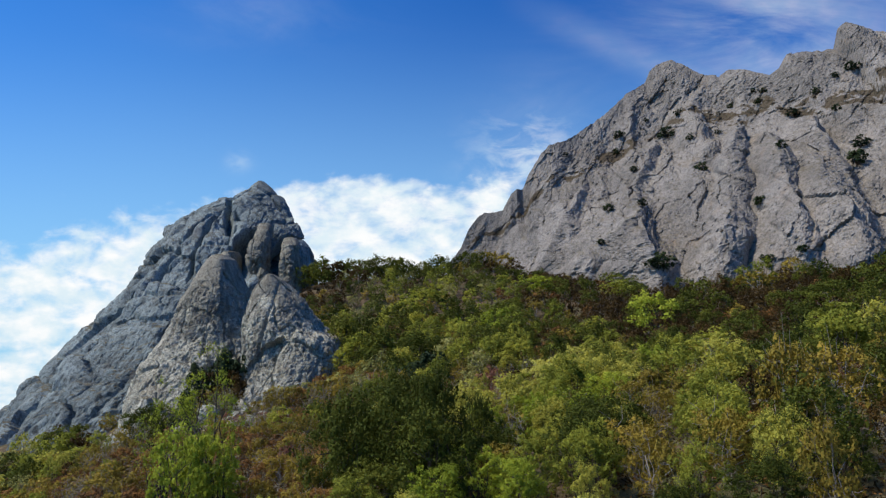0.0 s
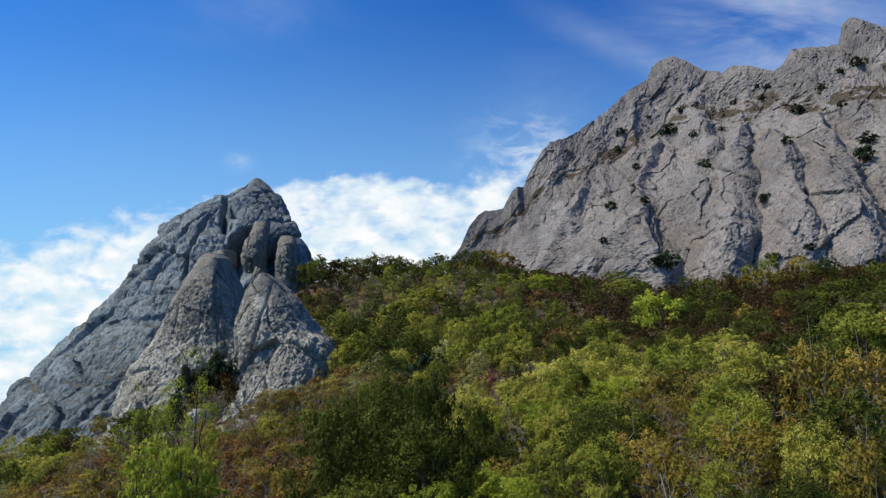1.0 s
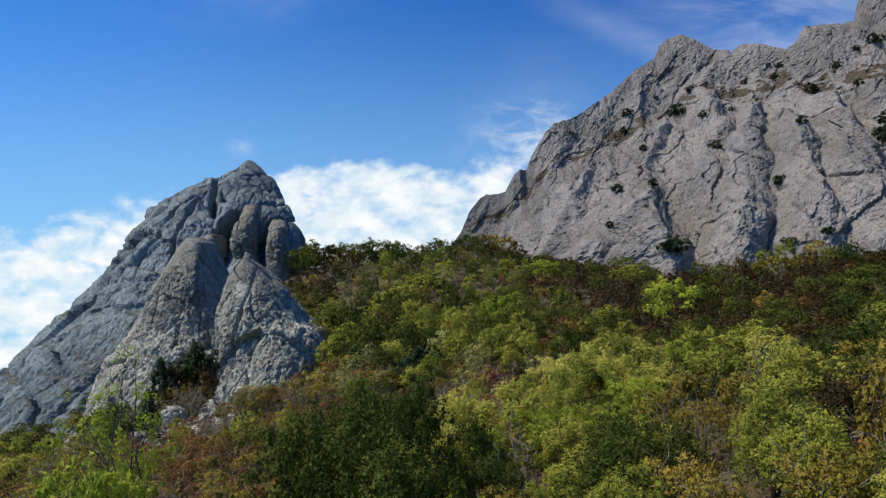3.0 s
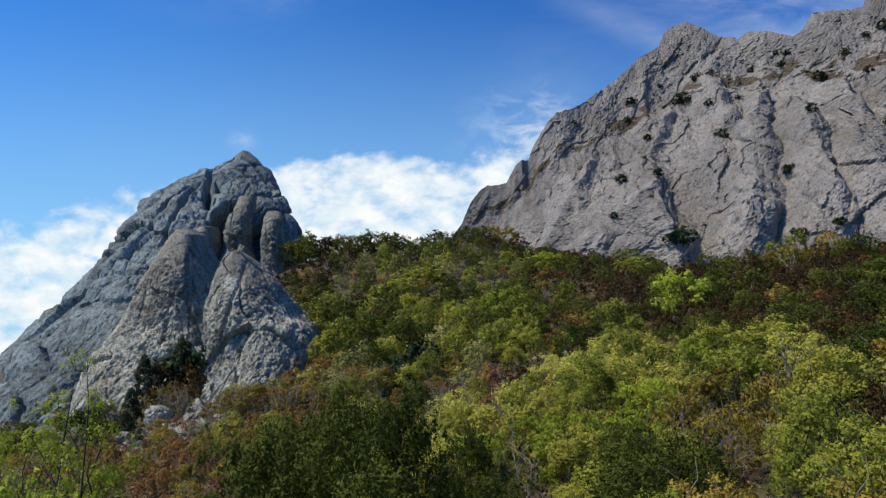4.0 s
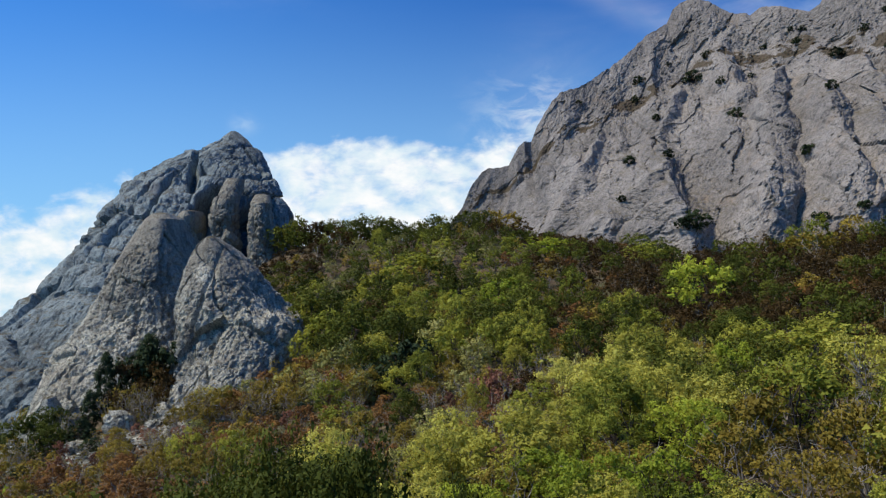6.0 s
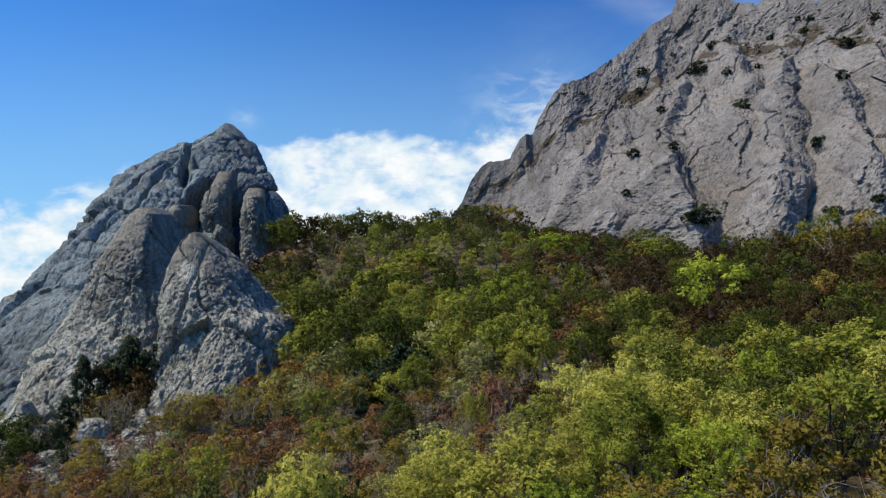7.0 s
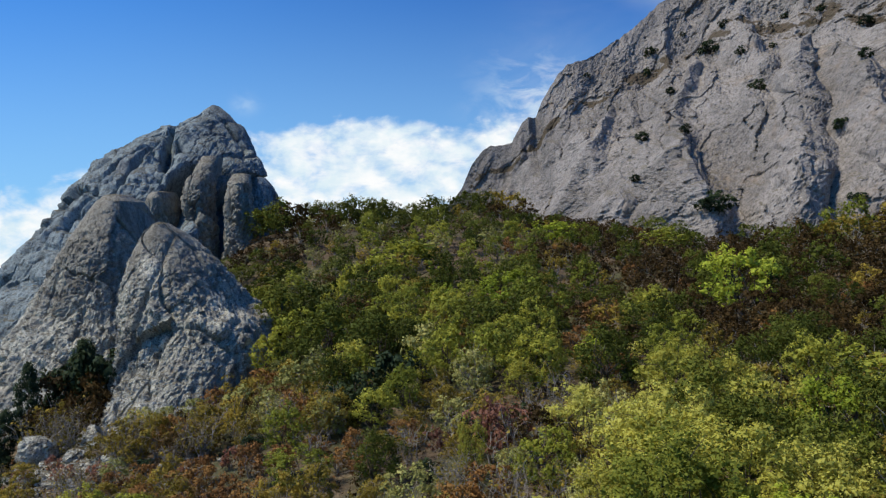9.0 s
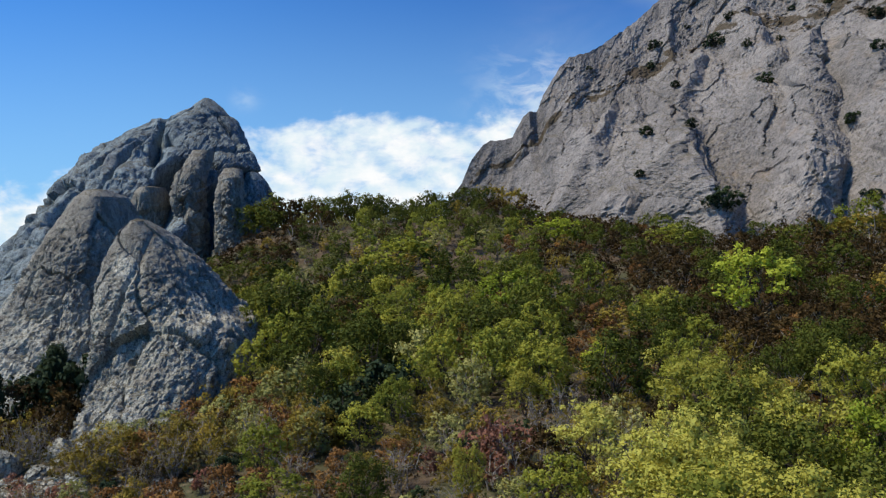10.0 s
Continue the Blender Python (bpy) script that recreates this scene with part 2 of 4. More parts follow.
def perlin(p, seed=0):
    """Gradient noise at the places p (..., 3), about -0.7 to 0.7."""
    cell = np.floor(p).astype(np.int64)
    f = p - cell
    s = f * f * f * (f * (f * 6 - 15) + 10)
    total = 0
    for dx in (0, 1):
        for dy in (0, 1):
            for dz in (0, 1):
                h = hashed(cell[..., 0] + dx, cell[..., 1] + dy, cell[..., 2] + dz, seed)
                gx = (h & np.uint32(1023)) / 511.5 - 1
                gy = ((h >> np.uint32(10)) & np.uint32(1023)) / 511.5 - 1
                gz = ((h >> np.uint32(20)) & np.uint32(1023)) / 511.5 - 1
                dot = gx * (f[..., 0] - dx) + gy * (f[..., 1] - dy) + gz * (f[..., 2] - dz)
                total = total + dot * np.abs(1 - dx - s[..., 0]) * np.abs(1 - dy - s[..., 1]) * np.abs(1 - dz - s[..., 2])
    return total


def fbm(p, octaves, seed, gain=0.5):
    return sum(gain ** i * perlin(p * 2.03 ** i, seed + i) for i in range(octaves))


def risen(p):
    """From the hillside's own plane to the world."""
    return np.asarray(p, float) @ np.array(RISING.transposed())


def mesh_from(name, verts, faces, mat=None, smooth=False):
    """A mesh from arrays of vertices (n, 3) and faces (m, 3 or 4)."""
    faces = np.asarray(faces)
    me = bpy.data.meshes.new(name)
    k = faces.shape[1]
    me.vertices.add(len(verts))
    me.vertices.foreach_set("co", np.asarray(verts, np.float32).ravel())
    me.loops.add(faces.size)
    me.loops.foreach_set("vertex_index", faces.astype(np.int32).ravel())
    me.polygons.add(len(faces))
    me.polygons.foreach_set("loop_start", np.arange(0, faces.size, k, dtype=np.int32))
    me.polygons.foreach_set("use_smooth", np.full(len(faces), smooth))
    me.update(calc_edges=True)
    me.validate()
    if mat:
        me.materials.append(mat)
    return me


def grid_faces(rows, cols, closed=False):
    i, j = np.meshgrid(np.arange(rows - 1), np.arange(cols if closed else cols - 1), indexing="ij")
    k = (j + 1) % cols
    return np.stack([i * cols + j, i * cols + k, (i + 1) * cols + k, (i + 1) * cols + j], -1).reshape(-1, 4)


def grid_normals(p, closed=False):
    if closed:
        du = np.roll(p, -1, 1) - np.roll(p, 1, 1)
    else:
        du = np.gradient(p, axis=1)
    c = np.cross(du, np.gradient(p, axis=0))
    return c / np.maximum(np.linalg.norm(c, axis=-1, keepdims=True), 1e-6)


def crest(p, seed):
    """Sharp crests between round hollows, about -1 to 0.5."""
    return 0.5 - 3.0 * np.abs(perlin(p, seed))


def facets(p, seed):
    """Broken rock: tilted flat faces that meet in steps. Gives the height and the distance to the nearest joint."""
    cell = np.floor(p).astype(np.int64)
    near = np.full(p.shape[:-1], 9.0)
    second = near.copy()
    height = np.zeros(p.shape[:-1])
    for dx in (-1, 0, 1):
        for dy in (-1, 0, 1):
            for dz in (-1, 0, 1):
                h = hashed(cell[..., 0] + dx, cell[..., 1] + dy, cell[..., 2] + dz, seed)
                r = np.stack([h & np.uint32(1023), (h >> np.uint32(10)) & np.uint32(1023), (h >> np.uint32(20)) & np.uint32(1023)], -1) / 1023.0
                off = p - (cell + (dx, dy, dz) + 0.1 + 0.8 * r)
                far = (off * off).sum(-1)
                tilt = (off * (r[..., [1, 2, 0]] * 2 - 1)).sum(-1)
                first = far < near
                second = np.where(first, near, np.minimum(second, far))
                height = np.where(first, (r[..., 0] + r[..., 2] - 1) * 0.8 + tilt, height)
                near = np.where(first, far, near)
    return height, np.sqrt(second) - np.sqrt(near)


def hollows(p, seed):
    """One at the middle of round hollows strewn through space, falling to nothing at their rims."""
    cell = np.floor(p).astype(np.int64)
    best = np.zeros(p.shape[:-1])
    for dx in (-1, 0, 1):
        for dy in (-1, 0, 1):
            for dz in (-1, 0, 1):
                h = hashed(cell[..., 0] + dx, cell[..., 1] + dy, cell[..., 2] + dz, seed)
                r = np.stack([h & np.uint32(1023), (h >> np.uint32(10)) & np.uint32(1023), (h >> np.uint32(20)) & np.uint32(1023)], -1) / 1023.0
                off = p - (cell + (dx, dy, dz) + r)
                wide = 0.08 + 0.22 * r[..., 1] ** 2
                best = np.maximum(best, np.exp(-((off * off).sum(-1) / wide ** 2) ** 2) * (0.4 + 0.6 * r[..., 2]))
    return best


def rock_relief(p, seed, big, flute, block, fine, rough=1.0, crack=0.55, pit=0.0):
    """How far a rock face stands proud: bulges, upright flutes, broken faces with joints, fine breaks."""
    w = p + 1.2 * fbm(p / 6, 3, seed + 50, 0.6)[..., None]
    d = big * 1.6 * fbm(p / (13, 13, 17), 3, seed)
    d = d + flute * (0.7 * crest(w / (5.5, 5.5, 22), seed + 20) + 0.3 * crest(w / (2.4, 2.4, 10), seed + 21))
    for side, tall, share in ((6.5, 13.0, 0.9), (2.7, 5.0, 0.5 * rough), (1.2, 1.9, 0.26 * rough)):
        face, joint = facets(w / (side, side, tall), seed + int(side * 10))
        d = d + block * share * face - block * min(share, 0.45) * crack * np.exp(-(joint / 0.07) ** 2)
    if pit:
        d = d - pit * hollows(p / (1.9, 1.9, 1.5), seed + 60) - 0.5 * pit * hollows(p / 0.95, seed + 61)
    return d + fine * fbm(p / 0.8, 3, seed + 80, 0.75)


def crag(keys, nz, nu, seed, relief, mat, bulge=0.85, clefts=(), fins=0.0, coarse=1.0, strata=0.0):
    """A rock tower: keys from top to foot (z, x left, x right, y front, y back)."""
    k = np.array(sorted(keys))
    z = np.linspace(k[0, 0], k[-1, 0], nz)
    xl, xr, yf, yb = (np.interp(z, k[:, 0], k[:, i]) for i in (1, 2, 3, 4))
    front = int(nu * 0.72)
    a = np.concatenate([np.linspace(0, math.pi, front, endpoint=False), np.linspace(math.pi, 2 * math.pi, nu - front, endpoint=False)])
    cx, sx = np.sign(np.cos(a)) * np.abs(np.cos(a)) ** bulge, np.sign(np.sin(a)) * np.abs(np.sin(a)) ** bulge
    p = np.empty((nz, nu, 3))
    p[..., 0] = ((xl + xr) / 2)[:, None] - ((xr - xl) / 2)[:, None] * cx
    p[..., 1] = ((yf + yb) / 2)[:, None] - ((yb - yf) / 2)[:, None] * sx
    p[..., 2] = z[:, None]
    crown = np.clip((k[-1, 0] - z) / min(11.0, 0.3 * (k[-1, 0] - k[0, 0])), 0, 1)[:, None]
    out = grid_normals(p, True)
    d = rock_relief(p / coarse, seed, *relief)
    if fins:
        q = np.stack([(p[..., 2] - p[..., 0]) / 1.414 / 9, (p[..., 2] + p[..., 0]) / 1.414 / 45, p[..., 1] / 60], -1)
        d = d + fins * (crest(q + 0.15 * fbm(p / 11, 2, seed + 7)[..., None], seed + 90) + 0.15 * crest(q * 2.3, seed + 91))
    if strata:
        bed = (p[..., 2] - 0.12 * p[..., 0]) / 5.2 + 0.55 * fbm(p / 14, 3, seed + 110)
        d = d - strata * np.exp(-((bed - np.floor(bed) - 0.5) / 0.07) ** 2) * np.clip(0.6 + 2.5 * perlin(p / (9, 9, 5), seed + 111), 0, 1.4)
    d = d * (0.08 + 0.92 * crown)
    for x0, wide, deep, low, top, lean in clefts:
        off = np.abs(p[..., 0] - x0 - lean * (p[..., 2] - low) - 0.9 * perlin(p / (7, 7, 5), seed + 95)) / wide
        d = d - deep * np.exp(-off ** 2.6) * np.clip((p[..., 2] - low) / 3, 0, 1) * np.clip((top - p[..., 2]) / 4, 0, 1)
    p = p + out * d[..., None]
    top = p[-1].mean(0) + (0, 0, 0.25)
    verts = risen(np.concatenate([p.reshape(-1, 3), top[None]]))
    j = np.arange(nu)
    cap = np.stack([(nz - 1) * nu + j, (nz - 1) * nu + (j + 1) % nu, np.full(nu, nz * nu), np.full(nu, nz * nu)], -1)[:, :3]
    quads = grid_faces(nz, nu, True)
    tris = np.concatenate([quads[:, [0, 1, 2]], quads[:, [0, 2, 3]], cap])
    return mesh_from("crag", verts, tris, mat)


# ---- ground ----
GROUND = (-13.835, 5.164, 6.334, -2.966, -6.016, 12.696, 4.188, -4.58, -1.172, 0.203, -4.453, 1.605)


def slope(x, y):
    """Height of the hillside over its own rising plane, at x, y on that plane."""
    u, v = np.clip(x, -62, 75) / 50, (np.clip(y, -30, 205) - 90) / 90
    z = sum(c * b for c, b in zip(GROUND, (1, u, v, u * u, u * v, v * v, u ** 3, u * u * v, u * v * v, v ** 3, v ** 4, u * v ** 3)))
    return z - 0.0016 * np.maximum(0, v * 90 - 50) ** 2 + 3.5 * np.exp(-((x + 30) / 13) ** 2 - ((y - 160) / 22) ** 2) + 2.7 * np.exp(-((x - 11) / 8) ** 2 - ((y - 183) / 16) ** 2)


def ground(x, y):
    """Height of the ground in the world at x, y (numbers or arrays)."""
    x, y = np.asarray(x, float), np.asarray(y, float)
    near = np.clip(y, -45, 200)
    s = near
    for _ in range(6):
        s = (near + slope(x, s) * math.sin(LEAN)) / math.cos(LEAN)
    beyond = np.maximum(0, y - 200) * 1.3 + np.maximum(0, -62 - x) * 0.6 + np.maximum(0, -82 - x) * 3.0 + np.maximum(0, -45 - y) * 0.7
    return s * math.sin(LEAN) + slope(x, s) * math.cos(LEAN) - 0.22 * np.minimum(beyond, 420)


def build_ground():
    def line(dense_lo, dense_hi, step, far):
        mid = np.arange(dense_lo, dense_hi + step, step)
        lo = dense_lo - np.geomspace(4, far, 22)[::-1]
        hi = dense_hi + np.geomspace(4, far, 22)
        return np.concatenate([lo, mid, hi])

    xs, ys = line(-75, 85, 1.2, 3000), line(-45, 205, 1.2, 3000)
    gx, gy = np.meshgrid(xs, ys)
    p = np.stack([gx, gy, ground(gx, gy)], -1)
    q = p * (1, 1, 0)
    p[..., 2] += 0.7 * fbm(q / 9, 3, 500) + 0.22 * fbm(q / 1.7 + 7, 3, 520)
    ob = new("ground", mesh_from("ground", p.reshape(-1, 3), grid_faces(len(ys), len(xs)), SOIL, True))
    tagged(ob, "dry brown hillside soil under the scrub", "ground", kind="structure")


build_ground()


# ---- rocks ----
def rock(name, mesh, label, category="mountain"):
    return tagged(new(name, mesh), label, category)


CRAG = new("rock_crag")
tagged(CRAG, "grey limestone crag with a pointed peak and two buttresses", "mountain")


def spur(name, mesh, label):
    """A part of the crag."""
    ob = tagged(new(name, mesh), label)
    ob.parent = CRAG
    return ob


MASSIF = [(26.8, -55.0, -53.4, 202, 208), (25.2, -57.0, -51.2, 198, 212), (23.6, -58.0, -49.6, 195, 214), (22.4, -59.6, -48.2, 192, 216), (21.3, -61.2, -47.6, 190, 216), (20.6, -65.6, -47.2, 188, 216),
          (19.2, -67.0, -46.6, 185, 216), (18.5, -69.2, -46.2, 184, 216), (17.3, -71.4, -45.6, 181, 216), (15.8, -73.0, -44.8, 179, 216), (15.0, -74.8, -44.2, 177, 216), (13, -76.2, -42.6, 174, 215), (12.2, -77.2, -42, 172, 215),
          (10.5, -77.6, -40.8, 168, 215), (6, -78.0, -39, 159, 214), (1, -79.2, -37.5, 153, 214), (-4, -80.2, -36, 147, 213), (-11.5, -84.8, -34, 139, 211), (-17, -87.6, -32, 131, 210), (-24, -92.5, -32, 120, 210),
          (-42, -104, -32, 98, 210)]
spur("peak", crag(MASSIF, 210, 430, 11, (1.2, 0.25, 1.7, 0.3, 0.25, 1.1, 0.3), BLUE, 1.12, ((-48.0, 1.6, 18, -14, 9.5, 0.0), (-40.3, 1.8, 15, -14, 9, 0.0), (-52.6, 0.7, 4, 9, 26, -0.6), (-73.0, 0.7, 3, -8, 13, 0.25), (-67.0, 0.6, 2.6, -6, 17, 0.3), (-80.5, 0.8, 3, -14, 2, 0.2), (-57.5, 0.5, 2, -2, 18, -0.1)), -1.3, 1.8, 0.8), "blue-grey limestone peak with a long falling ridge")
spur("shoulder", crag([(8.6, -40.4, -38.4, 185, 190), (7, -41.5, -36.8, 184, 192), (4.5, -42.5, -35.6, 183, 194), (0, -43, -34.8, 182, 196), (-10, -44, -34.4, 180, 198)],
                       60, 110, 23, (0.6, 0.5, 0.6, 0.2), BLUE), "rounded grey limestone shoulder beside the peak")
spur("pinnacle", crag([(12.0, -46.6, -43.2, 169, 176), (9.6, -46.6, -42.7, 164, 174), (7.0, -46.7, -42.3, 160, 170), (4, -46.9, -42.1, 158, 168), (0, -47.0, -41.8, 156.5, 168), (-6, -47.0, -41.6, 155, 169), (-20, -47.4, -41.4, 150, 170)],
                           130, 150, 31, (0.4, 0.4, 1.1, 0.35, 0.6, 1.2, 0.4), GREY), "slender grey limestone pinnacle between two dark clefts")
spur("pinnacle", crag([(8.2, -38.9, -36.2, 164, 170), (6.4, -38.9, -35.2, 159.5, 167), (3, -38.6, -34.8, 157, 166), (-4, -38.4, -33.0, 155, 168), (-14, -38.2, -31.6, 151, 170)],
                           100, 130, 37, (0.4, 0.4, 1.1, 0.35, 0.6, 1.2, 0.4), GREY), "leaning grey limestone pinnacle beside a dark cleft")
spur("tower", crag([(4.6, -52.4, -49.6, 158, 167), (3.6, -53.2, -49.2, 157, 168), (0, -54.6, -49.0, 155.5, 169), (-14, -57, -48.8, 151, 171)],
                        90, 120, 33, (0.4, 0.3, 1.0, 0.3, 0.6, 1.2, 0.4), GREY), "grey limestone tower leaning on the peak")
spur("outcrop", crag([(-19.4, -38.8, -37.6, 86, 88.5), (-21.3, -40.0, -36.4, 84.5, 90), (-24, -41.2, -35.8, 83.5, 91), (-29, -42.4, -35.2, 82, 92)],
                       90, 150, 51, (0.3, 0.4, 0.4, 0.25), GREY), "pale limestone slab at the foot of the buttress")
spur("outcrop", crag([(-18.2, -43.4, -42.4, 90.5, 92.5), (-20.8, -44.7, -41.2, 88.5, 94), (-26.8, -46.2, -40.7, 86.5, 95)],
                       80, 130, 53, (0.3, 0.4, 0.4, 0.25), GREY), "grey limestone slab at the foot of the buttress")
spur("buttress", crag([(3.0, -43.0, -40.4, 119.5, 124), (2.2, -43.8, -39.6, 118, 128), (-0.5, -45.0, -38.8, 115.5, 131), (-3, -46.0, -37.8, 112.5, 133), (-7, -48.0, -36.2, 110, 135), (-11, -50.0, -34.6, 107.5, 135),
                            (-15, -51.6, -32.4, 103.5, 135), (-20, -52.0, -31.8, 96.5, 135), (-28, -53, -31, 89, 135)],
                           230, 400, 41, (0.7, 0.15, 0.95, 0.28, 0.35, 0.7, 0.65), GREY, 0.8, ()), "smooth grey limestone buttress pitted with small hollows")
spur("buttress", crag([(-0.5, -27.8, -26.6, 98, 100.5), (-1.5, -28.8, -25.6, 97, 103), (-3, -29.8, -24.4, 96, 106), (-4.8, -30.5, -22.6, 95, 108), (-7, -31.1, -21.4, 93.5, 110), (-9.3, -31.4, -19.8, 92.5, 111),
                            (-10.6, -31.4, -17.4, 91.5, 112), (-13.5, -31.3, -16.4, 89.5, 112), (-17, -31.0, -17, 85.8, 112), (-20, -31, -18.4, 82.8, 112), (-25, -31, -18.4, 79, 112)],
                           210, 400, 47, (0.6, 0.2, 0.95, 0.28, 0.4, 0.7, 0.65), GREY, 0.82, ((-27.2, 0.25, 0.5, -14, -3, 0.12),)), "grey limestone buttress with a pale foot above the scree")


def boulder_mesh(seed, wide, deep, high, detail=26):
    a, b = np.meshgrid(np.linspace(0, 2 * math.pi, detail * 2, endpoint=False), np.linspace(-1.5, 1.5, detail))
    p = np.stack([np.cos(b) * np.cos(a), np.cos(b) * np.sin(a), np.sin(b)], -1)
    p = np.sign(p) * np.abs(p) ** 0.8
    face, joint = facets(p * 1.3 + seed * 3.7, seed)
    p = p * (1 + 0.16 * face - 0.08 * np.exp(-(joint / 0.06) ** 2) + 0.06 * fbm(p * 4, 3, seed))[..., None] * (wide / 2, deep / 2, high / 2)
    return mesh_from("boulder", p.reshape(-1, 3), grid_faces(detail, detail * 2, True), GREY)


def lay(name, mesh, x, y, sink, label, category="rock", turn=0.0):
    place = Vector(risen((x, y, float(slope(x, y)))))
    place.z = float(ground(place.x, place.y)) + sink
    ob = tagged(new(name, mesh), label, category, "boulders below the buttress")
    ob.matrix_basis = Matrix.LocRotScale(place, Euler((0.1, -0.08, turn)), None)
    return ob


lay("boulder", boulder_mesh(3, 3.0, 2.6, 2.6), -31.4, 83.0, 0.9, "large grey boulder below the buttress")
lay("boulder", boulder_mesh(4, 1.6, 1.4, 1.2), -27.0, 80.5, 0.3, "small grey boulder among scree")
lay("boulder", boulder_mesh(5, 2.2, 1.6, 1.3), -34.5, 80.5, 0.3, "small grey boulder among scree")
lay("boulder", boulder_mesh(6, 1.8, 1.6, 1.0), -22.6, 78.0, 0.2, "low pale boulder among scree")
lay("boulder", boulder_mesh(7, 1.4, 1.0, 0.9), -37.0, 77.0, 0.2, "low pale boulder among scree")


def build_scree():
    """Loose pale stones on the bare ground below the buttress."""
    rng = np.random.default_rng(61)
    verts, faces, base = [], [], 0
    shapes = [boulder_mesh(70 + i, 1, 0.8, 0.6, 5) for i in range(5)]
    local = []
    for me in shapes:
        co = np.empty(len(me.vertices) * 3)
        me.vertices.foreach_get("co", co)
        local.append(co.reshape(-1, 3))
        bpy.data.meshes.remove(me)
    quads = grid_faces(5, 10, True)
    for _ in range(900):
        r = abs(rng.normal()) * 0.55
        t = rng.random() * 6.283
        x, y = -27 + math.cos(t) * 13 * r, 77.5 + math.sin(t) * 7 * r
        if blocked(x, y):
            continue
        p = risen((x, y, float(slope(x, y))))
        size = 0.25 + 0.7 * rng.random() ** 3
        c, s = math.cos(t * 5), math.sin(t * 5)
        v = local[rng.integers(0, 5)] * size @ np.array(((c, s, 0), (-s, c, 0), (0, 0, 1)))
        verts.append(v + (p[0], p[1], float(ground(p[0], p[1])) + 0.12 * size))
        faces.append(quads + base)
        base += len(v)
    tagged(new("scree", mesh_from("scree", np.concatenate(verts), np.concatenate(faces), GREY)), "loose pale limestone scree on bare soil", "stones", kind="stuff")


# ridge of the long wall: x, depth, height; its foot: x, depth
RIDGE = np.array([(2, 246, 2), (6.5, 246, 8.3), (9.5, 246, 15.3), (13.5, 246, 20.3), (21.6, 246, 21.8), (24.6, 246, 27.4), (26.4, 246, 29.4), (28.8, 248, 29.5), (30.9, 248.7, 34.8),
                  (34.2, 249.8, 40.1), (38.5, 251.6, 46), (45.1, 254.3, 48.1), (52.1, 257.8, 53), (59.4, 262.5, 58.2), (65.6, 265.7, 63.3), (72.1, 269.7, 69.8), (80.3, 275.4, 75), (83.2, 277.6, 80.8),
                  (87, 279, 84.2), (91.4, 278.4, 85), (96, 275.2, 82.5), (101.3, 271.2, 78), (106.1, 266.3, 75), (109.1, 262.7, 77.5), (113.8, 258.5, 75.7), (119.2, 250.8, 72), (121.2, 248, 73.5),
                  (123.8, 247.2, 78.8), (138.9, 244, 79.3), (140.4, 243.8, 87), (143.2, 243.7, 89), (147.9, 243.5, 87.4), (157.2, 243, 85.4)])
FOOT = np.array([(2, 243), (12, 236), (20, 226), (27, 210), (33, 192), (38, 178), (43, 170), (47, 160), (51, 150), (55, 154), (60, 160), (72, 153), (85, 150), (120, 146), (200, 140)])
RISE = np.array([(0, 0), (0.04, 0.16), (0.1, 0.27), (0.22, 0.35), (0.38, 0.48), (0.48, 0.54), (0.64, 0.63), (0.82, 0.73), (0.9, 0.83), (1, 1)])
# ribs of the wall: foot (along, share of the climb), crown (along, share), half width at the foot, height
RIBS = ((20, 0.45, 24.5, 0.99, 3.2, 2.2), (26, 0.3, 33, 0.97, 4, 2.5), (29.6, 0.22, 50, 0.87, 5.5, 4.5), (37, 0.1, 76.5, 0.81, 7.5, 7.0), (46, 0.14, 61.8, 0.55, 6, 5.5), (55, 0.3, 69, 0.66, 4, 3.0),
        (64, 0.04, 98.5, 0.65, 9, 9.0), (81, 0.0, 104, 0.63, 9, 8.5), (92, 0.05, 119, 0.78, 11, 9.0), (114, 0.0, 137, 0.66, 11, 10.0), (132, 0.0, 152, 0.8, 11, 9.0), (60, 0.62, 72, 0.96, 6, 3.0), (88, 0.75, 95, 0.97, 8, 3.0))
# ledges that climb along the wall: from (along, share), to (along, share), depth
LEDGES = ((64, 0.79, 116, 0.87, 2.2), (46, 0.57, 62, 0.63, 1.6), (74, 0.5, 104, 0.60, 2.0), (30, 0.62, 52, 0.76, 1.2), (100, 0.42, 140, 0.55, 0.8))


TERRACE = np.array([(58, 0.88, 0.02), (66, 0.85, 0.035), (85, 0.77, 0.045), (106, 0.82, 0.05), (115, 0.83, 0.05), (125, 0.77, 0.06), (132, 0.75, 0.07), (150, 0.68, 0.07)])


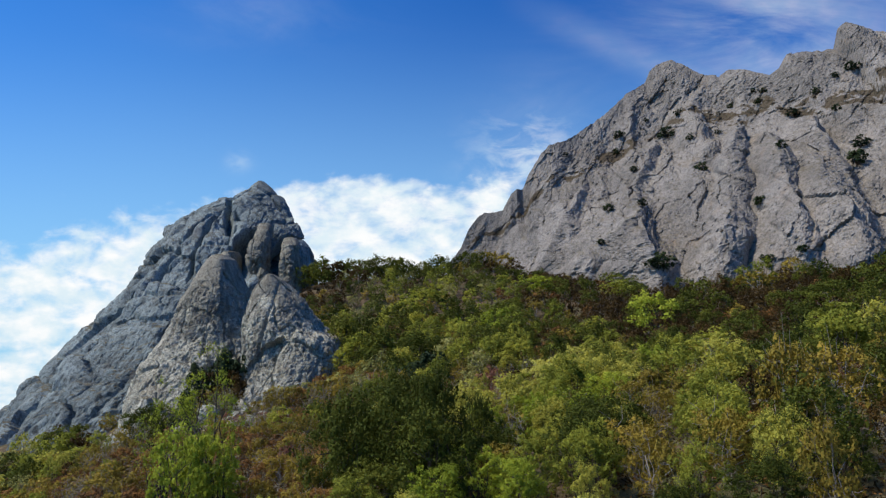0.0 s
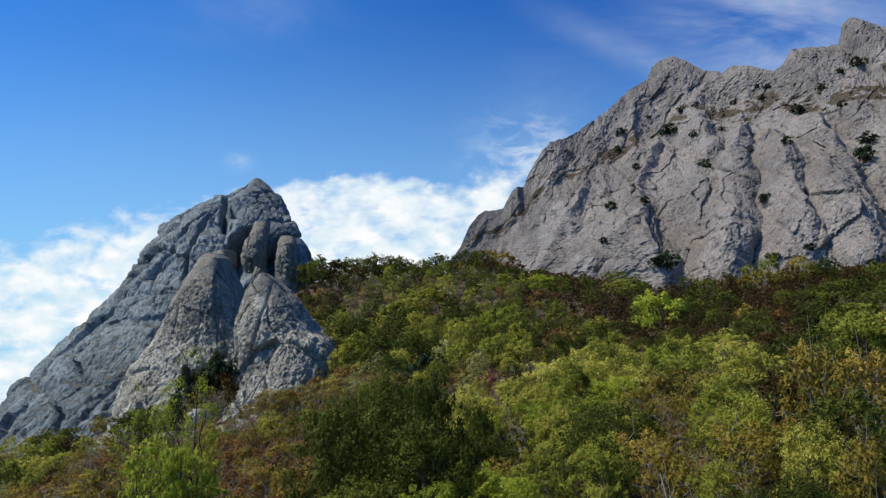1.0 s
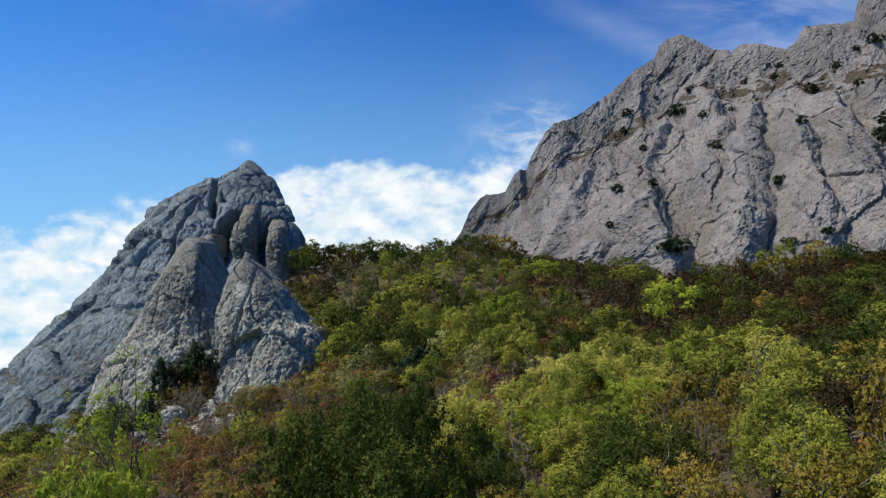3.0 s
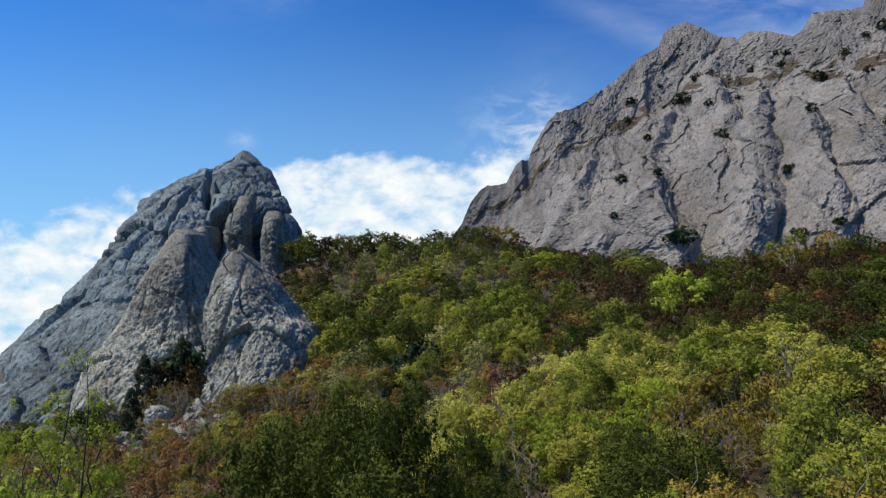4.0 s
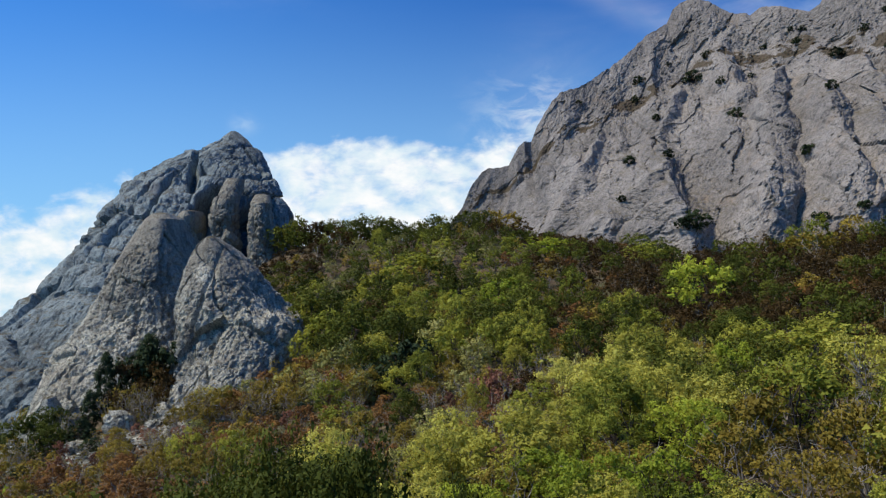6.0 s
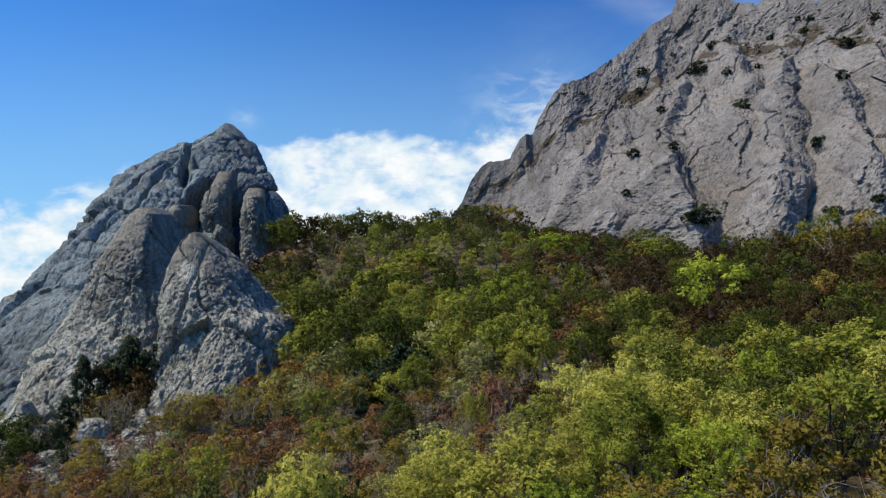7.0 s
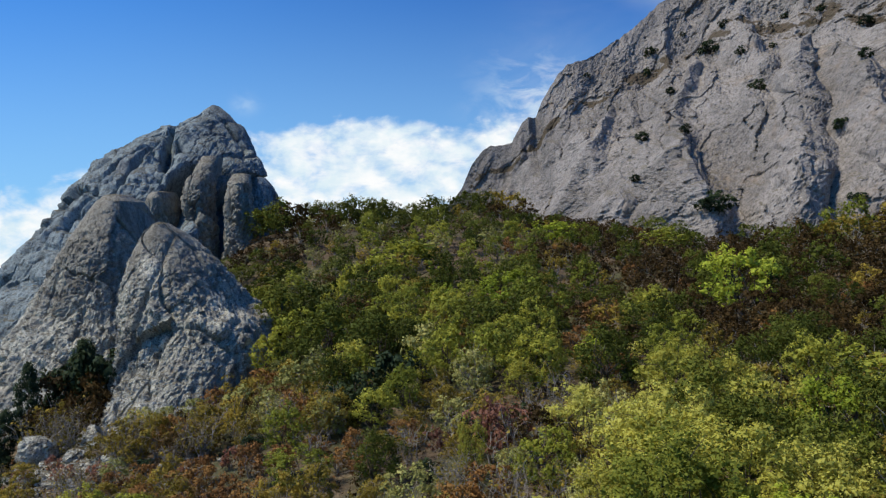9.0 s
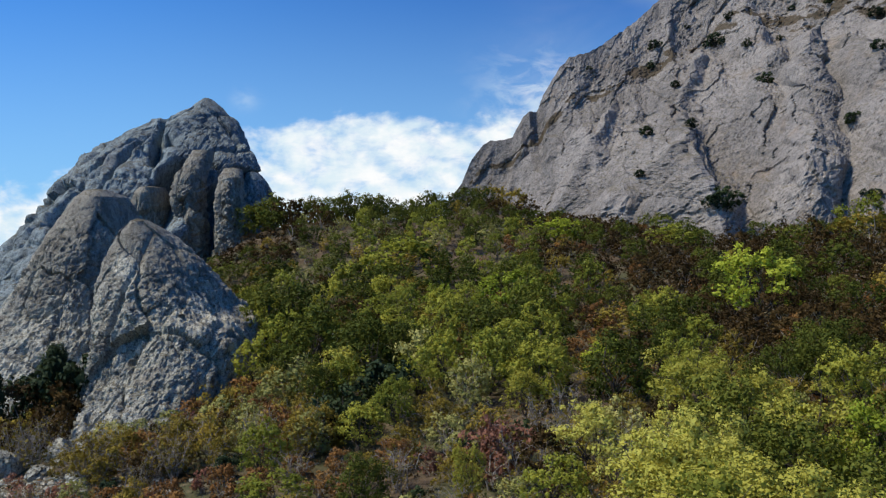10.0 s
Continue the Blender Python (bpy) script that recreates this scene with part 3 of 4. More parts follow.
def build_wall():
    s = np.linspace(2, 172, 580)
    rows, base = 400, np.linspace(0, 1, 200)
    climb = np.concatenate([[0], np.cumsum(np.hypot(110 * np.diff(base), 75 * np.diff(np.interp(base, RISE[:, 0], RISE[:, 1]))))])
    v = np.concatenate([np.interp(np.linspace(0, climb[-1], rows), climb, base), np.linspace(1.01, 1.25, 12)])
    S, V = np.meshgrid(s, v)
    vv = np.minimum(V, 1)
    yr, zr = np.interp(S, RIDGE[:, 0], RIDGE[:, 1]), np.interp(S, RIDGE[:, 0], RIDGE[:, 2])
    zr = zr + 0.6 * perlin(np.stack([S / 4.3, 0 * S, 0 * S], -1), 81) + 0.7 * perlin(np.stack([S / 1.6, 0 * S, 0 * S], -1), 82)
    yb = np.interp(S, FOOT[:, 0], FOOT[:, 1])
    zb = slope(S, yb) - 12
    step = np.clip(vv + 0.5 * (S - 83) / 50 * vv * (1 - vv) * np.clip((S - 20) / 40, 0, 1) + 0.05 * perlin(np.stack([S / 14, V * 3, 0 * S], -1), 83) * np.sin(vv * math.pi), 0, 1)
    p = np.stack([S, yb + (yr - yb) * vv + (V - vv) * 240, zb + (zr - zb) * np.interp(step, RISE[:, 0], RISE[:, 1]) - (V - vv) * 420], -1)
    high = p[..., 2]
    along = S - 0.55 * high
    size = np.clip((zr - zb) / 60, 0.3, 1) * np.clip((1.02 - V) / 0.1, 0.12, 1)
    warp = fbm(p / (13, 30, 13), 3, 70, 0.6)
    q = np.stack([along + 2.5 * warp, high, 0 * high], -1)
    d = size * (1.8 * crest(q / (10, 34, 1) + 5, 72) + 0.4 * crest(q / (4.2, 13, 1) + 9, 74) + 0.8 * facets(q / (7, 15, 1) + 0.5, 77)[0])
    rib = 0 * S
    for s0, v0, s1, v1, wide, tall in RIBS:
        t = (vv + 0.025 * perlin(p / (5, 9, 9), 84) - v0) / (v1 - v0)
        w = wide * (1.05 - 0.72 * np.clip(t, 0, 1))
        off = np.abs(S + 3.2 * warp - s0 - (s1 - s0) * t) / w
        rib = np.maximum(rib, tall * np.clip(1 - off ** 1.25, 0, 1) * np.clip((1 - t) / 0.16, 0, 1) * (1 - 0.3 * np.clip(t, 0, 1)))
    d = d + 1.0 * rib * np.clip(size * 1.2, 0.3, 1)
    for s0, v0, s1, v1, deep in LEDGES:
        t = (S - s0) / (s1 - s0)
        ledge = vv - v0 - (v1 - v0) * t - 0.03 * perlin(p / (12, 25, 25), 76 + int(s0))
        d = d + size * deep * np.tanh(ledge * -40) * np.exp(-(ledge / 0.06) ** 2) * np.clip(4 * t, 0, 1) * np.clip(4 - 4 * t, 0, 1)
    upright = np.stack([along + 1.5 * warp, 0 * high, high], -1)
    d = d + rock_relief(upright, 73, 0.7, 0.4, 0.85, 0.42, 0.55, 0.4, 0.8) * np.clip(size * 1.4, 0.3, 1) * np.clip((S - 8) / 40, 0.5, 1)
    push = grid_normals(p) * 0.5 + (0, -0.7, 0)
    push = push / np.linalg.norm(push, axis=-1, keepdims=True) * d[..., None]
    push[rows:] = push[rows - 1]
    p = p + push
    p[..., 2] -= np.where(V > 1, 9 + (V - 1) * 100, 0)
    me = mesh_from("wall", risen(p.reshape(-1, 3)), grid_faces(len(v), len(s)), WARM)
    # dry turf on the terrace below the summit
    off = (V - np.interp(S, TERRACE[:, 0], TERRACE[:, 1])) / np.interp(S, TERRACE[:, 0], TERRACE[:, 2])
    turf = np.exp(-off ** 2) * np.clip(0.55 + 2.2 * fbm(p / (9, 9, 4), 4, 87, 0.65), 0, 1)
    me.attributes.new("turf", "FLOAT", "POINT").data.foreach_set("value", turf.astype(np.float32).ravel())
    return me


wall = rock("cliff", build_wall(), "pale limestone mountain wall with ribs and bushy ledges", "mountain")


# ---- plants ----
def rods(paths, sides=5):
    """Tapered limbs. paths: lists of (place, radius)."""
    verts, faces, base = [], [], 0
    turn = np.arange(sides) * 2 * math.pi / sides
    for path in paths:
        c = np.array([p for p, _ in path], float)
        r = np.array([q for _, q in path], float)
        t = np.gradient(c, axis=0)
        t /= np.maximum(np.linalg.norm(t, axis=1, keepdims=True), 1e-6)
        side = np.cross(t, np.where(np.abs(t[:, :1]) > 0.8, (0.0, 1.0, 0.0), (1.0, 0.0, 0.0)))
        side /= np.maximum(np.linalg.norm(side, axis=1, keepdims=True), 1e-6)
        other = np.cross(t, side)
        ring = c[:, None] + r[:, None, None] * (np.cos(turn)[None, :, None] * side[:, None] + np.sin(turn)[None, :, None] * other[:, None])
        verts.append(ring.reshape(-1, 3))
        faces.append(grid_faces(len(c), sides, True) + base)
        base += ring.size // 3
    return np.concatenate(verts), np.concatenate(faces)


def bent(rng, a, b, r0, r1, steps=4, sway=0.12, sag=0.0):
    """A crooked limb from a to b."""
    a, b = np.array(a, float), np.array(b, float)
    far = np.linalg.norm(b - a)
    path = []
    for i in range(steps + 1):
        f = i / steps
        p = a + (b - a) * f + (rng.normal(size=3) * sway * far * math.sin(math.pi * f) if 0 < i < steps else 0)
        path.append((p + np.array((0, 0, sag * far * math.sin(math.pi * f))), r0 + (r1 - r0) * f))
    return path


def unit(rng, n):
    v = rng.normal(size=(n, 3))
    return v / np.linalg.norm(v, axis=1, keepdims=True)


def foliage(rng, centres, radii, count, size, slim=0.85, flat=0.95, up=0.2, middle=None, cores=None):
    """Leaves round the centres, each a small three-cornered blade: corners, faces and the way each corner faces."""
    which = rng.integers(0, len(centres), count)
    way = unit(rng, count)
    way[:, 2] = np.where(way[:, 2] < -0.75, -way[:, 2], way[:, 2])
    lot = rng.random(count)
    inner, stray = lot < 0.22, lot > 0.9
    deep = np.where(inner, 0.55 + 0.2 * rng.random(count), np.where(stray, 0.95 + 0.35 * rng.random(count), 0.66 + 0.38 * rng.random(count)))
    at = centres[which] + way * (radii[which] * deep)[:, None] * (1, 1, flat)
    facing = way * 1.0 + rng.normal(size=(count, 3)) * np.where(stray, 0.6, 0.32)[:, None] + (0, 0, up)
    facing /= np.linalg.norm(facing, axis=1, keepdims=True)
    a = np.cross(facing, unit(rng, count))
    a /= np.maximum(np.linalg.norm(a, axis=1, keepdims=True), 1e-6)
    b = np.cross(a, facing)
    s = size * ((0.6 + 0.8 * rng.random(count)) * np.where(inner, 1.8, 1.0))[:, None]
    verts = np.stack([at - a * s * 0.5, at + a * s * 0.3 + b * s * slim * 0.5, at + a * s * 0.35 - b * s * slim * 0.5 - facing * s * 0.1], 1).reshape(-1, 3)
    soft = way * 0.9 + facing * 0.4
    for core, share in ((None if cores is None else cores[which], 0.9), (middle, 0.35)):
        if core is not None:
            out = at - core
            soft = soft + share * out / np.maximum(np.linalg.norm(out, axis=1, keepdims=True), 1e-6)
    soft /= np.linalg.norm(soft, axis=1, keepdims=True)
    return verts, np.arange(count * 3).reshape(-1, 3), np.repeat(soft, 3, axis=0)


def leaf_mesh(name, verts, faces, soft, leaf):
    me = mesh_from(name, verts, faces, leaf, True)
    me.normals_split_custom_set_from_vertices(soft.astype(np.float32))
    return me


def broadleaf(seed, h, wide, clumps, leaves, size, leaf, low=0.22, bark=BARK, stems=1, open_top=0.0):
    """Trunk and crown meshes of a broad-leaved tree or bush."""
    rng = np.random.default_rng(seed)
    way = unit(rng, clumps)
    way[:, 2] = np.where(way[:, 2] < -0.85, -way[:, 2], way[:, 2])
    middle = np.array((0, 0, h * (0.5 + low / 2)))
    reach = np.array((wide / 2, wide / 2, h * (0.5 - low / 2)))
    lobes = 1 + 0.28 * np.sin(3 * np.arctan2(way[:, 1], way[:, 0]) + rng.random() * 6) * rng.random()
    centres = middle + way * reach * ((0.5 + 0.42 * rng.random(clumps)) * lobes)[:, None]
    radii = wide * (0.09 + 0.11 * rng.random(clumps) ** 1.2)
    paths = []
    plain = leaves < 1800
    for k in range(stems):
        foot = rng.normal(size=3) * (0.12 if stems > 1 else 0) * (1, 1, 0)
        fork = np.array((rng.normal() * 0.06 * wide, rng.normal() * 0.06 * wide, h * (low + 0.12)))
        thick = 0.022 * h + 0.02
        paths.append(bent(rng, foot + (0, 0, -0.8), fork, thick * 1.3, thick * 0.8, 3 if plain else 5, 0.05))
        for i in range(k, min(clumps, 7 if plain else 16), stems):
            start = fork * (0.65 + 0.35 * rng.random())
            paths.append(bent(rng, start, centres[i], thick * 0.5, 0.012, 2 if plain else 4, 0.1, 0.06))
            if open_top and not plain and rng.random() < open_top:
                for _ in range(3):
                    tip = centres[i] + (way[i] * 0.8 + rng.normal(size=3) * 0.35) * radii[i] * 1.7
                    paths.append(bent(rng, centres[i], tip, 0.016, 0.006, 2, 0.1))
    tv, tf = rods(paths, 3 if plain else 4)
    # each clump carries tufts on its upper and outer side
    each = 9
    cores, reach = np.repeat(centres, each, axis=0), np.repeat(radii, each)
    side = unit(rng, len(cores)) + 0.45 * np.repeat(way, each, axis=0) + (0, 0, 0.35)
    side /= np.linalg.norm(side, axis=1, keepdims=True)
    tufts = cores + side * (reach * (0.6 + 0.45 * rng.random(len(cores))))[:, None]
    crown = foliage(rng, tufts, reach * (0.3 + 0.22 * rng.random(len(cores))), leaves, size, middle=middle, cores=cores)
    return mesh_from("trunk", tv, tf, bark, True), leaf_mesh("crown", *crown, leaf)


def conifer(seed, h, wide, leaves, leaf):
    """Trunk and crown meshes of a dark pine or juniper with tufted tiers."""
    rng = np.random.default_rng(seed)
    paths = [bent(rng, (0, 0, -0.8), (rng.normal() * 0.1, rng.normal() * 0.1, h), 0.02 * h + 0.03, 0.02, 6, 0.02)]
    centres, radii = [], []
    for i in range(46):
        f = 0.1 + 0.9 * (i + rng.random()) / 46
        out = wide / 2 * math.sqrt(max(0.02, 1 - ((f - 0.42) / 0.6) ** 2)) * (0.5 + 0.5 * rng.random())
        a = i * 2.4 + rng.random()
        tip = np.array((math.cos(a) * out, math.sin(a) * out, h * f))
        paths.append(bent(rng, (0, 0, h * f * 0.95), tip, 0.03, 0.01, 3, 0.05))
        centres.append(tip * (0.8, 0.8, 1))
        radii.append(wide * (0.12 + 0.10 * rng.random()))
    tv, tf = rods(paths, 4)
    return mesh_from("trunk", tv, tf, BARK, True), leaf_mesh("crown", *foliage(rng, np.array(centres), np.array(radii), leaves, 0.26, 0.4, 0.8, 0.3, (0, 0, h * 0.4)), leaf)


def twiggy(seed, h, wide, leaves, leaf):
    """A leafless grey bush of many forked twigs, with a few last leaves."""
    rng = np.random.default_rng(seed)
    paths, tips = [], []
    for k in range(7):
        a = rng.random() * 6.283
        lean = 0.2 + 0.8 * rng.random()
        end = np.array((math.cos(a) * wide / 2 * lean, math.sin(a) * wide / 2 * lean, h * (0.65 + 0.3 * rng.random())))
        main = bent(rng, (0, 0, -0.5), end, 0.05, 0.018, 5, 0.07)
        paths.append(main)
        for j in range(9):
            p, _ = main[2 + j % 4]
            tip = p + (end / np.linalg.norm(end) * 0.5 + rng.normal(size=3) * 0.42) * h * 0.3
            side = bent(rng, p, tip, 0.024, 0.010, 3, 0.1)
            paths.append(side)
            for _ in range(4):
                q, _ = side[1 + rng.integers(0, 3)]
                out = q + (rng.normal(size=3) * 0.3 + (0, 0, 0.2)) * h * 0.2
                paths.append([(q, 0.012), (out, 0.006)])
                tips.append(out)
    tv, tf = rods(paths, 3)
    return mesh_from("trunk", tv, tf, TWIG, True), leaf_mesh("crown", *foliage(rng, np.array(tips), np.full(len(tips), 0.16), leaves, 0.16), leaf)


KINDS = {  # name, label, category, near meshes, far meshes
    "oak": ("oak_tree", "dark green downy oak with a dense rounded crown", "tree"),
    "hornbeam": ("hornbeam_tree", "yellow-green hornbeam turning in autumn", "tree"),
    "green": ("ash_tree", "fresh green ash tree with an open crown", "tree"),
    "olive": ("hawthorn_bush", "olive-brown hawthorn bush with thinning leaves", "bush"),
    "sage": ("dogwood_bush", "grey-green dogwood bush with small leaves", "bush"),
    "big oak": ("oak_tree", "broad dark oak with crooked limbs", "tree"),
    "umber": ("cornel_bush", "dark umber-brown cornel bush in autumn", "bush"),
    "rust": ("hazel_bush", "rust-brown autumn bush on the slope", "bush"),
    "red": ("smoke_bush", "dull red smoke bush in autumn leaf", "bush"),
    "bare": ("bare_bush", "leafless grey bush of tangled twigs", "bush"),
    "lime": ("ash_tree", "vivid green young ash in full leaf", "tree"),
    "thin": ("ash_tree", "thin-crowned ash tree with bare upper branches", "tree"),
    "pine": ("pine_tree", "dark pine tree beside the rocks", "tree"),
    "juniper": ("juniper_bush", "dark evergreen juniper bush", "bush"),
}
NEAR, MIDDLE, FAR, REMOTE = {}, {}, {}, {}
for pool, seed, clumps, leaves, size in ((NEAR, 100, 1.4, 9800, 0.1), (MIDDLE, 200, 1.3, 5600, 0.13), (FAR, 300, 1.1, 2600, 0.178), (REMOTE, 400, 1.0, 1350, 0.235)):
    for i in range(4 if leaves < 9000 else 3):
        pool.setdefault("oak", []).append(broadleaf(seed + i, 5, 5.6, int(46 * clumps), int(leaves * 1.2), size, LEAF["oak"], 0.05))
        pool.setdefault("hornbeam", []).append(broadleaf(seed + 10 + i, 5, 4.8, int(34 * clumps), leaves, size, LEAF["hornbeam"], 0.04, BARK, 2, 0.2))
        pool.setdefault("green", []).append(broadleaf(seed + 20 + i, 5, 4.6, int(32 * clumps), int(leaves * 0.9), size, LEAF["green"], 0.05, BARK, 2, 0.2))
        pool.setdefault("lime", []).append(broadleaf(seed + 70 + i, 5, 4.6, int(34 * clumps), leaves, size, LEAF["lime"], 0.04, BARK, 2, 0.2))
        pool.setdefault("olive", []).append(broadleaf(seed + 30 + i, 3.2, 3.6, int(26 * clumps), int(leaves * 0.5), size * 0.9, LEAF["olive"], 0.02, TWIG, 3, 0.8))
        pool.setdefault("sage", []).append(broadleaf(seed + 50 + i, 3.2, 3.6, int(26 * clumps), int(leaves * 0.5), size * 0.9, LEAF["sage"], 0.02, TWIG, 3, 0.6))
        pool.setdefault("umber", []).append(broadleaf(seed + 60 + i, 3.2, 3.8, int(26 * clumps), int(leaves * 0.45), size * 0.95, LEAF["umber"], 0.02, TWIG, 3, 0.6))
        pool.setdefault("rust", []).append(broadleaf(seed + 40 + i, 2.4, 3.0, int(22 * clumps), int(leaves * 0.38), size * 0.9, LEAF["rust"], 0.02, TWIG, 3, 0.8))
NEAR["big oak"] = [broadleaf(96 + i, 8, 9.2, 130, 34000, 0.11, LEAF["oak"], 0.06) for i in range(2)]
for i in range(3):
    NEAR.setdefault("red", []).append(broadleaf(150 + i, 2.4, 3.2, 26, 1500, 0.15, LEAF["red"], 0.05, TWIG, 4, 1.0))
    NEAR.setdefault("bare", []).append(twiggy(160 + i, 3.0, 3.4, 260, LEAF["olive"]))
    NEAR.setdefault("pine", []).append(conifer(170 + i, 8, 4.4, 8000, LEAF["pine"]))
    NEAR.setdefault("juniper", []).append(broadleaf(180 + i, 3.0, 3.6, 30, 2000, 0.22, LEAF["pine"], 0.02, BARK, 2))
    NEAR.setdefault("thin", []).append(broadleaf(190 + i, 8, 5.0, 44, 4200, 0.085, LEAF["lime"], 0.1, BARK, 3, 1.0))
PLANTED = []
RNG = random.Random(5)


def grow(kind, x, y, height=None, girth=1.0, z=None, label=None):
    """Plants one tree or bush at x, y of the hillside's plane."""
    name, words, category = KINDS[kind]
    reach = max(abs(x) / 0.6, y - 30)  # nearest that one comes to it on the flight line
    pool = (REMOTE if reach > 82 or y < 9 else FAR if reach > 52 else MIDDLE if reach > 26 else NEAR).get(kind) or NEAR[kind]
    trunk, crown = RNG.choice(pool)
    usual = {"oak": 5, "hornbeam": 5, "green": 5, "lime": 5, "olive": 3.2, "sage": 3.2, "big oak": 8, "umber": 3.2, "rust": 2.5, "red": 2.4, "bare": 3, "pine": 8, "juniper": 3, "thin": 8}[kind]
    k = (height or usual * RNG.uniform(0.8, 1.25)) / usual
    place = Vector(risen((x, y, float(slope(x, y)) if z is None else z)))
    if z is None:
        place.z = float(ground(place.x, place.y))
    root = new(name)
    root.empty_display_size = 0.3
    root.matrix_basis = Matrix.LocRotScale(place, Euler((RNG.uniform(-0.06, 0.06), RNG.uniform(-0.06, 0.06), RNG.uniform(0, 6.283))), Vector((k * girth, k * girth, k)))
    tagged(root, label or words, category, "trees and bushes on the slope")
    new("trunk", trunk).parent = root
    new("crown", crown).parent = root
    PLANTED.append((x, y, k * usual * girth * 0.42))


# trees that stand out: kind, place on the hillside's plane, height, width of the crown
WIDE = {"oak": 5.6 / 5, "hornbeam": 4.8 / 5, "green": 4.6 / 5, "lime": 4.6 / 5, "olive": 3.6 / 3.2, "sage": 3.6 / 3.2, "umber": 3.8 / 3.2, "red": 3.2 / 2.4, "bare": 3.4 / 3, "juniper": 3.6 / 3}
for kind, x, y, tall, wide in (
    ("green", -16.3, 104.6, 5.5, 3.7), ("green", -9.7, 95.9, 6, 5.1), ("oak", -10.5, 89.5, 4.5, 3.9), ("green", -5.4, 83.7, 4, 4.0), ("juniper", -1.7, 81.4, 3.8, 4.0),
    ("oak", -6.7, 81.1, 4.2, 3.8), ("sage", 0.2, 86.7, 4.5, 3.7), ("green", -3.3, 126.1, 6, 9.1), ("oak", -7.5, 119.2, 5, 6.4), ("lime", 1.8, 110.3, 4, 3.2),
    ("lime", 9.0, 105.6, 6, 6.3), ("green", 7.9, 89.2, 4.6, 4.8), ("lime", 14.5, 83.7, 3.4, 3.3), ("hornbeam", 18.7, 84.0, 2.6, 4.1), ("green", 23.2, 87.7, 3.8, 3.4),
    ("lime", 32.6, 99.0, 7.6, 7.0), ("lime", 20.7, 150.3, 4.5, 7.6), ("green", 38.0, 145.7, 4, 8.0), ("olive", 20.4, 94.4, 2.6, 5.9), ("red", 4.9, 66.1, 3, 2.9),
    ("umber", 7.3, 64.6, 3.2, 3.3), ("hornbeam", 12.2, 55.8, 5.5, 4.5), ("hornbeam", 18.7, 59.9, 4.6, 4.3), ("lime", 19.6, 56.8, 4.6, 3.5), ("hornbeam", 3.6, 63.5, 3.4, 1.6),
    ("green", -6.3, 65.4, 2.6, 3.4), ("sage", 11.9, 66.9, 3.8, 3.0), ("oak", 28.7, 80.3, 3.6, 4.1), ("olive", 65.2, 138.0, 5, 8.8), ("oak", -5.9, 99.5, 4, 3.9),
    ("green", -15.0, 93.9, 4.5, 3.2), ("green", -3.0, 74.7, 3.2, 3.4), ("olive", 1.3, 76.9, 3, 2.7), ("bare", 9.8, 73.2, 3, 2.5), ("oak", -1.7, 64.0, 3, 3.2),
    ("oak", -1.2, 179.0, 5, 7.0), ("oak", -6.6, 31.9, 7, 3.4), ("oak", -3.6, 29.6, 7.6, 3.5), ("oak", -1.0, 28.8, 7.3, 4.0), ("oak", 1.6, 32.3, 5.0, 2.7),
    ("hornbeam", 0.8, 44.7, 4.3, 3.5), ("hornbeam", 5.8, 46.9, 4, 4.7), ("lime", 13.1, 46.1, 4, 3.7), ("hornbeam", 12.1, 55.2, 4.5, 6.0), ("hornbeam", 10.3, 57.3, 4.5, 3.3),
    ("green", 26.2, 60.2, 5, 8.0), ("green", 19.6, 38.2, 5, 3.6), ("hornbeam", 11.6, 35.1, 3, 3.3), ("olive", 17.8, 38.5, 4, 3.2), ("oak", 21.6, 57.2, 4.4, 4.8),
    ("oak", 16.8, 51.4, 4.2, 4.2), ("olive", 8.8, 41.3, 3.2, 4.1), ("olive", 3.1, 39.8, 3.6, 2.2), ("olive", 14.2, 35.6, 3.4, 3.2), ("lime", -16.2, 28.5, 6.8, 3.6),
    ("lime", -14.4, 29.5, 6.0, 2.8), ("lime", 1.3, 23.8, 3.6, 2.6), ("lime", 3.2, 20.9, 3.4, 2.4), ("green", 6.5, 22.1, 4, 3.1), ("olive", 13.5, 21.8, 3.6, 3.5),
    ("hornbeam", 14.6, 17.7, 4, 2.9), ("olive", 17.5, 23.6, 6, 3.5), ("green", 36.0, 51.7, 5.5, 6.8), ("olive", 21.1, 25.2, 5, 4.0), ("lime", -1.1, 21.4, 3.6, 3.0),
    ("olive", 9.6, 21.1, 3.6, 2.8), ("olive", 14.7, 14.0, 4, 2.2), ("olive", -28.8, 47.8, 3, 4.7), ("lime", -17.2, 36.3, 3.2, 4.9), ("hornbeam", 6.0, 17.9, 3, 1.7),
):
    grow(kind, x, y, tall, 1.1 * wide / tall / WIDE[kind])
grow("big oak", -3.4, 28.6, 7.4, 0.78)
grow("oak", -6.4, 28.6, 6.8, 0.7)
grow("oak", -1.4, 24.6, 5.8, 0.8)
grow("thin", -16.4, 33.0, 10.4, 0.75, label="thin-crowned ash tree with bare upper branches")
grow("thin", -19.4, 34.5, 9.6, 0.7, label="thin-crowned ash tree with bare upper branches")
for kind, x, y, h in (("oak", -9.0, 96, 6.0), ("hornbeam", -6.0, 85.5, 4.4), ("oak", -4.2, 89.5, 5.6), ("sage", -9.2, 83.0, 4.4),
                     ("green", -13.4, 98, 5.6), ("oak", -16.0, 104, 6.2), ("oak", -13.0, 106, 6.4), ("oak", -18.5, 114, 5.0), ("oak", -22, 118, 4.2), ("oak", -25, 124, 3.4)):
    grow(kind, x, y, h, 1.05)
grow("juniper", -4.6, 77.5, 3.4, 1.0)
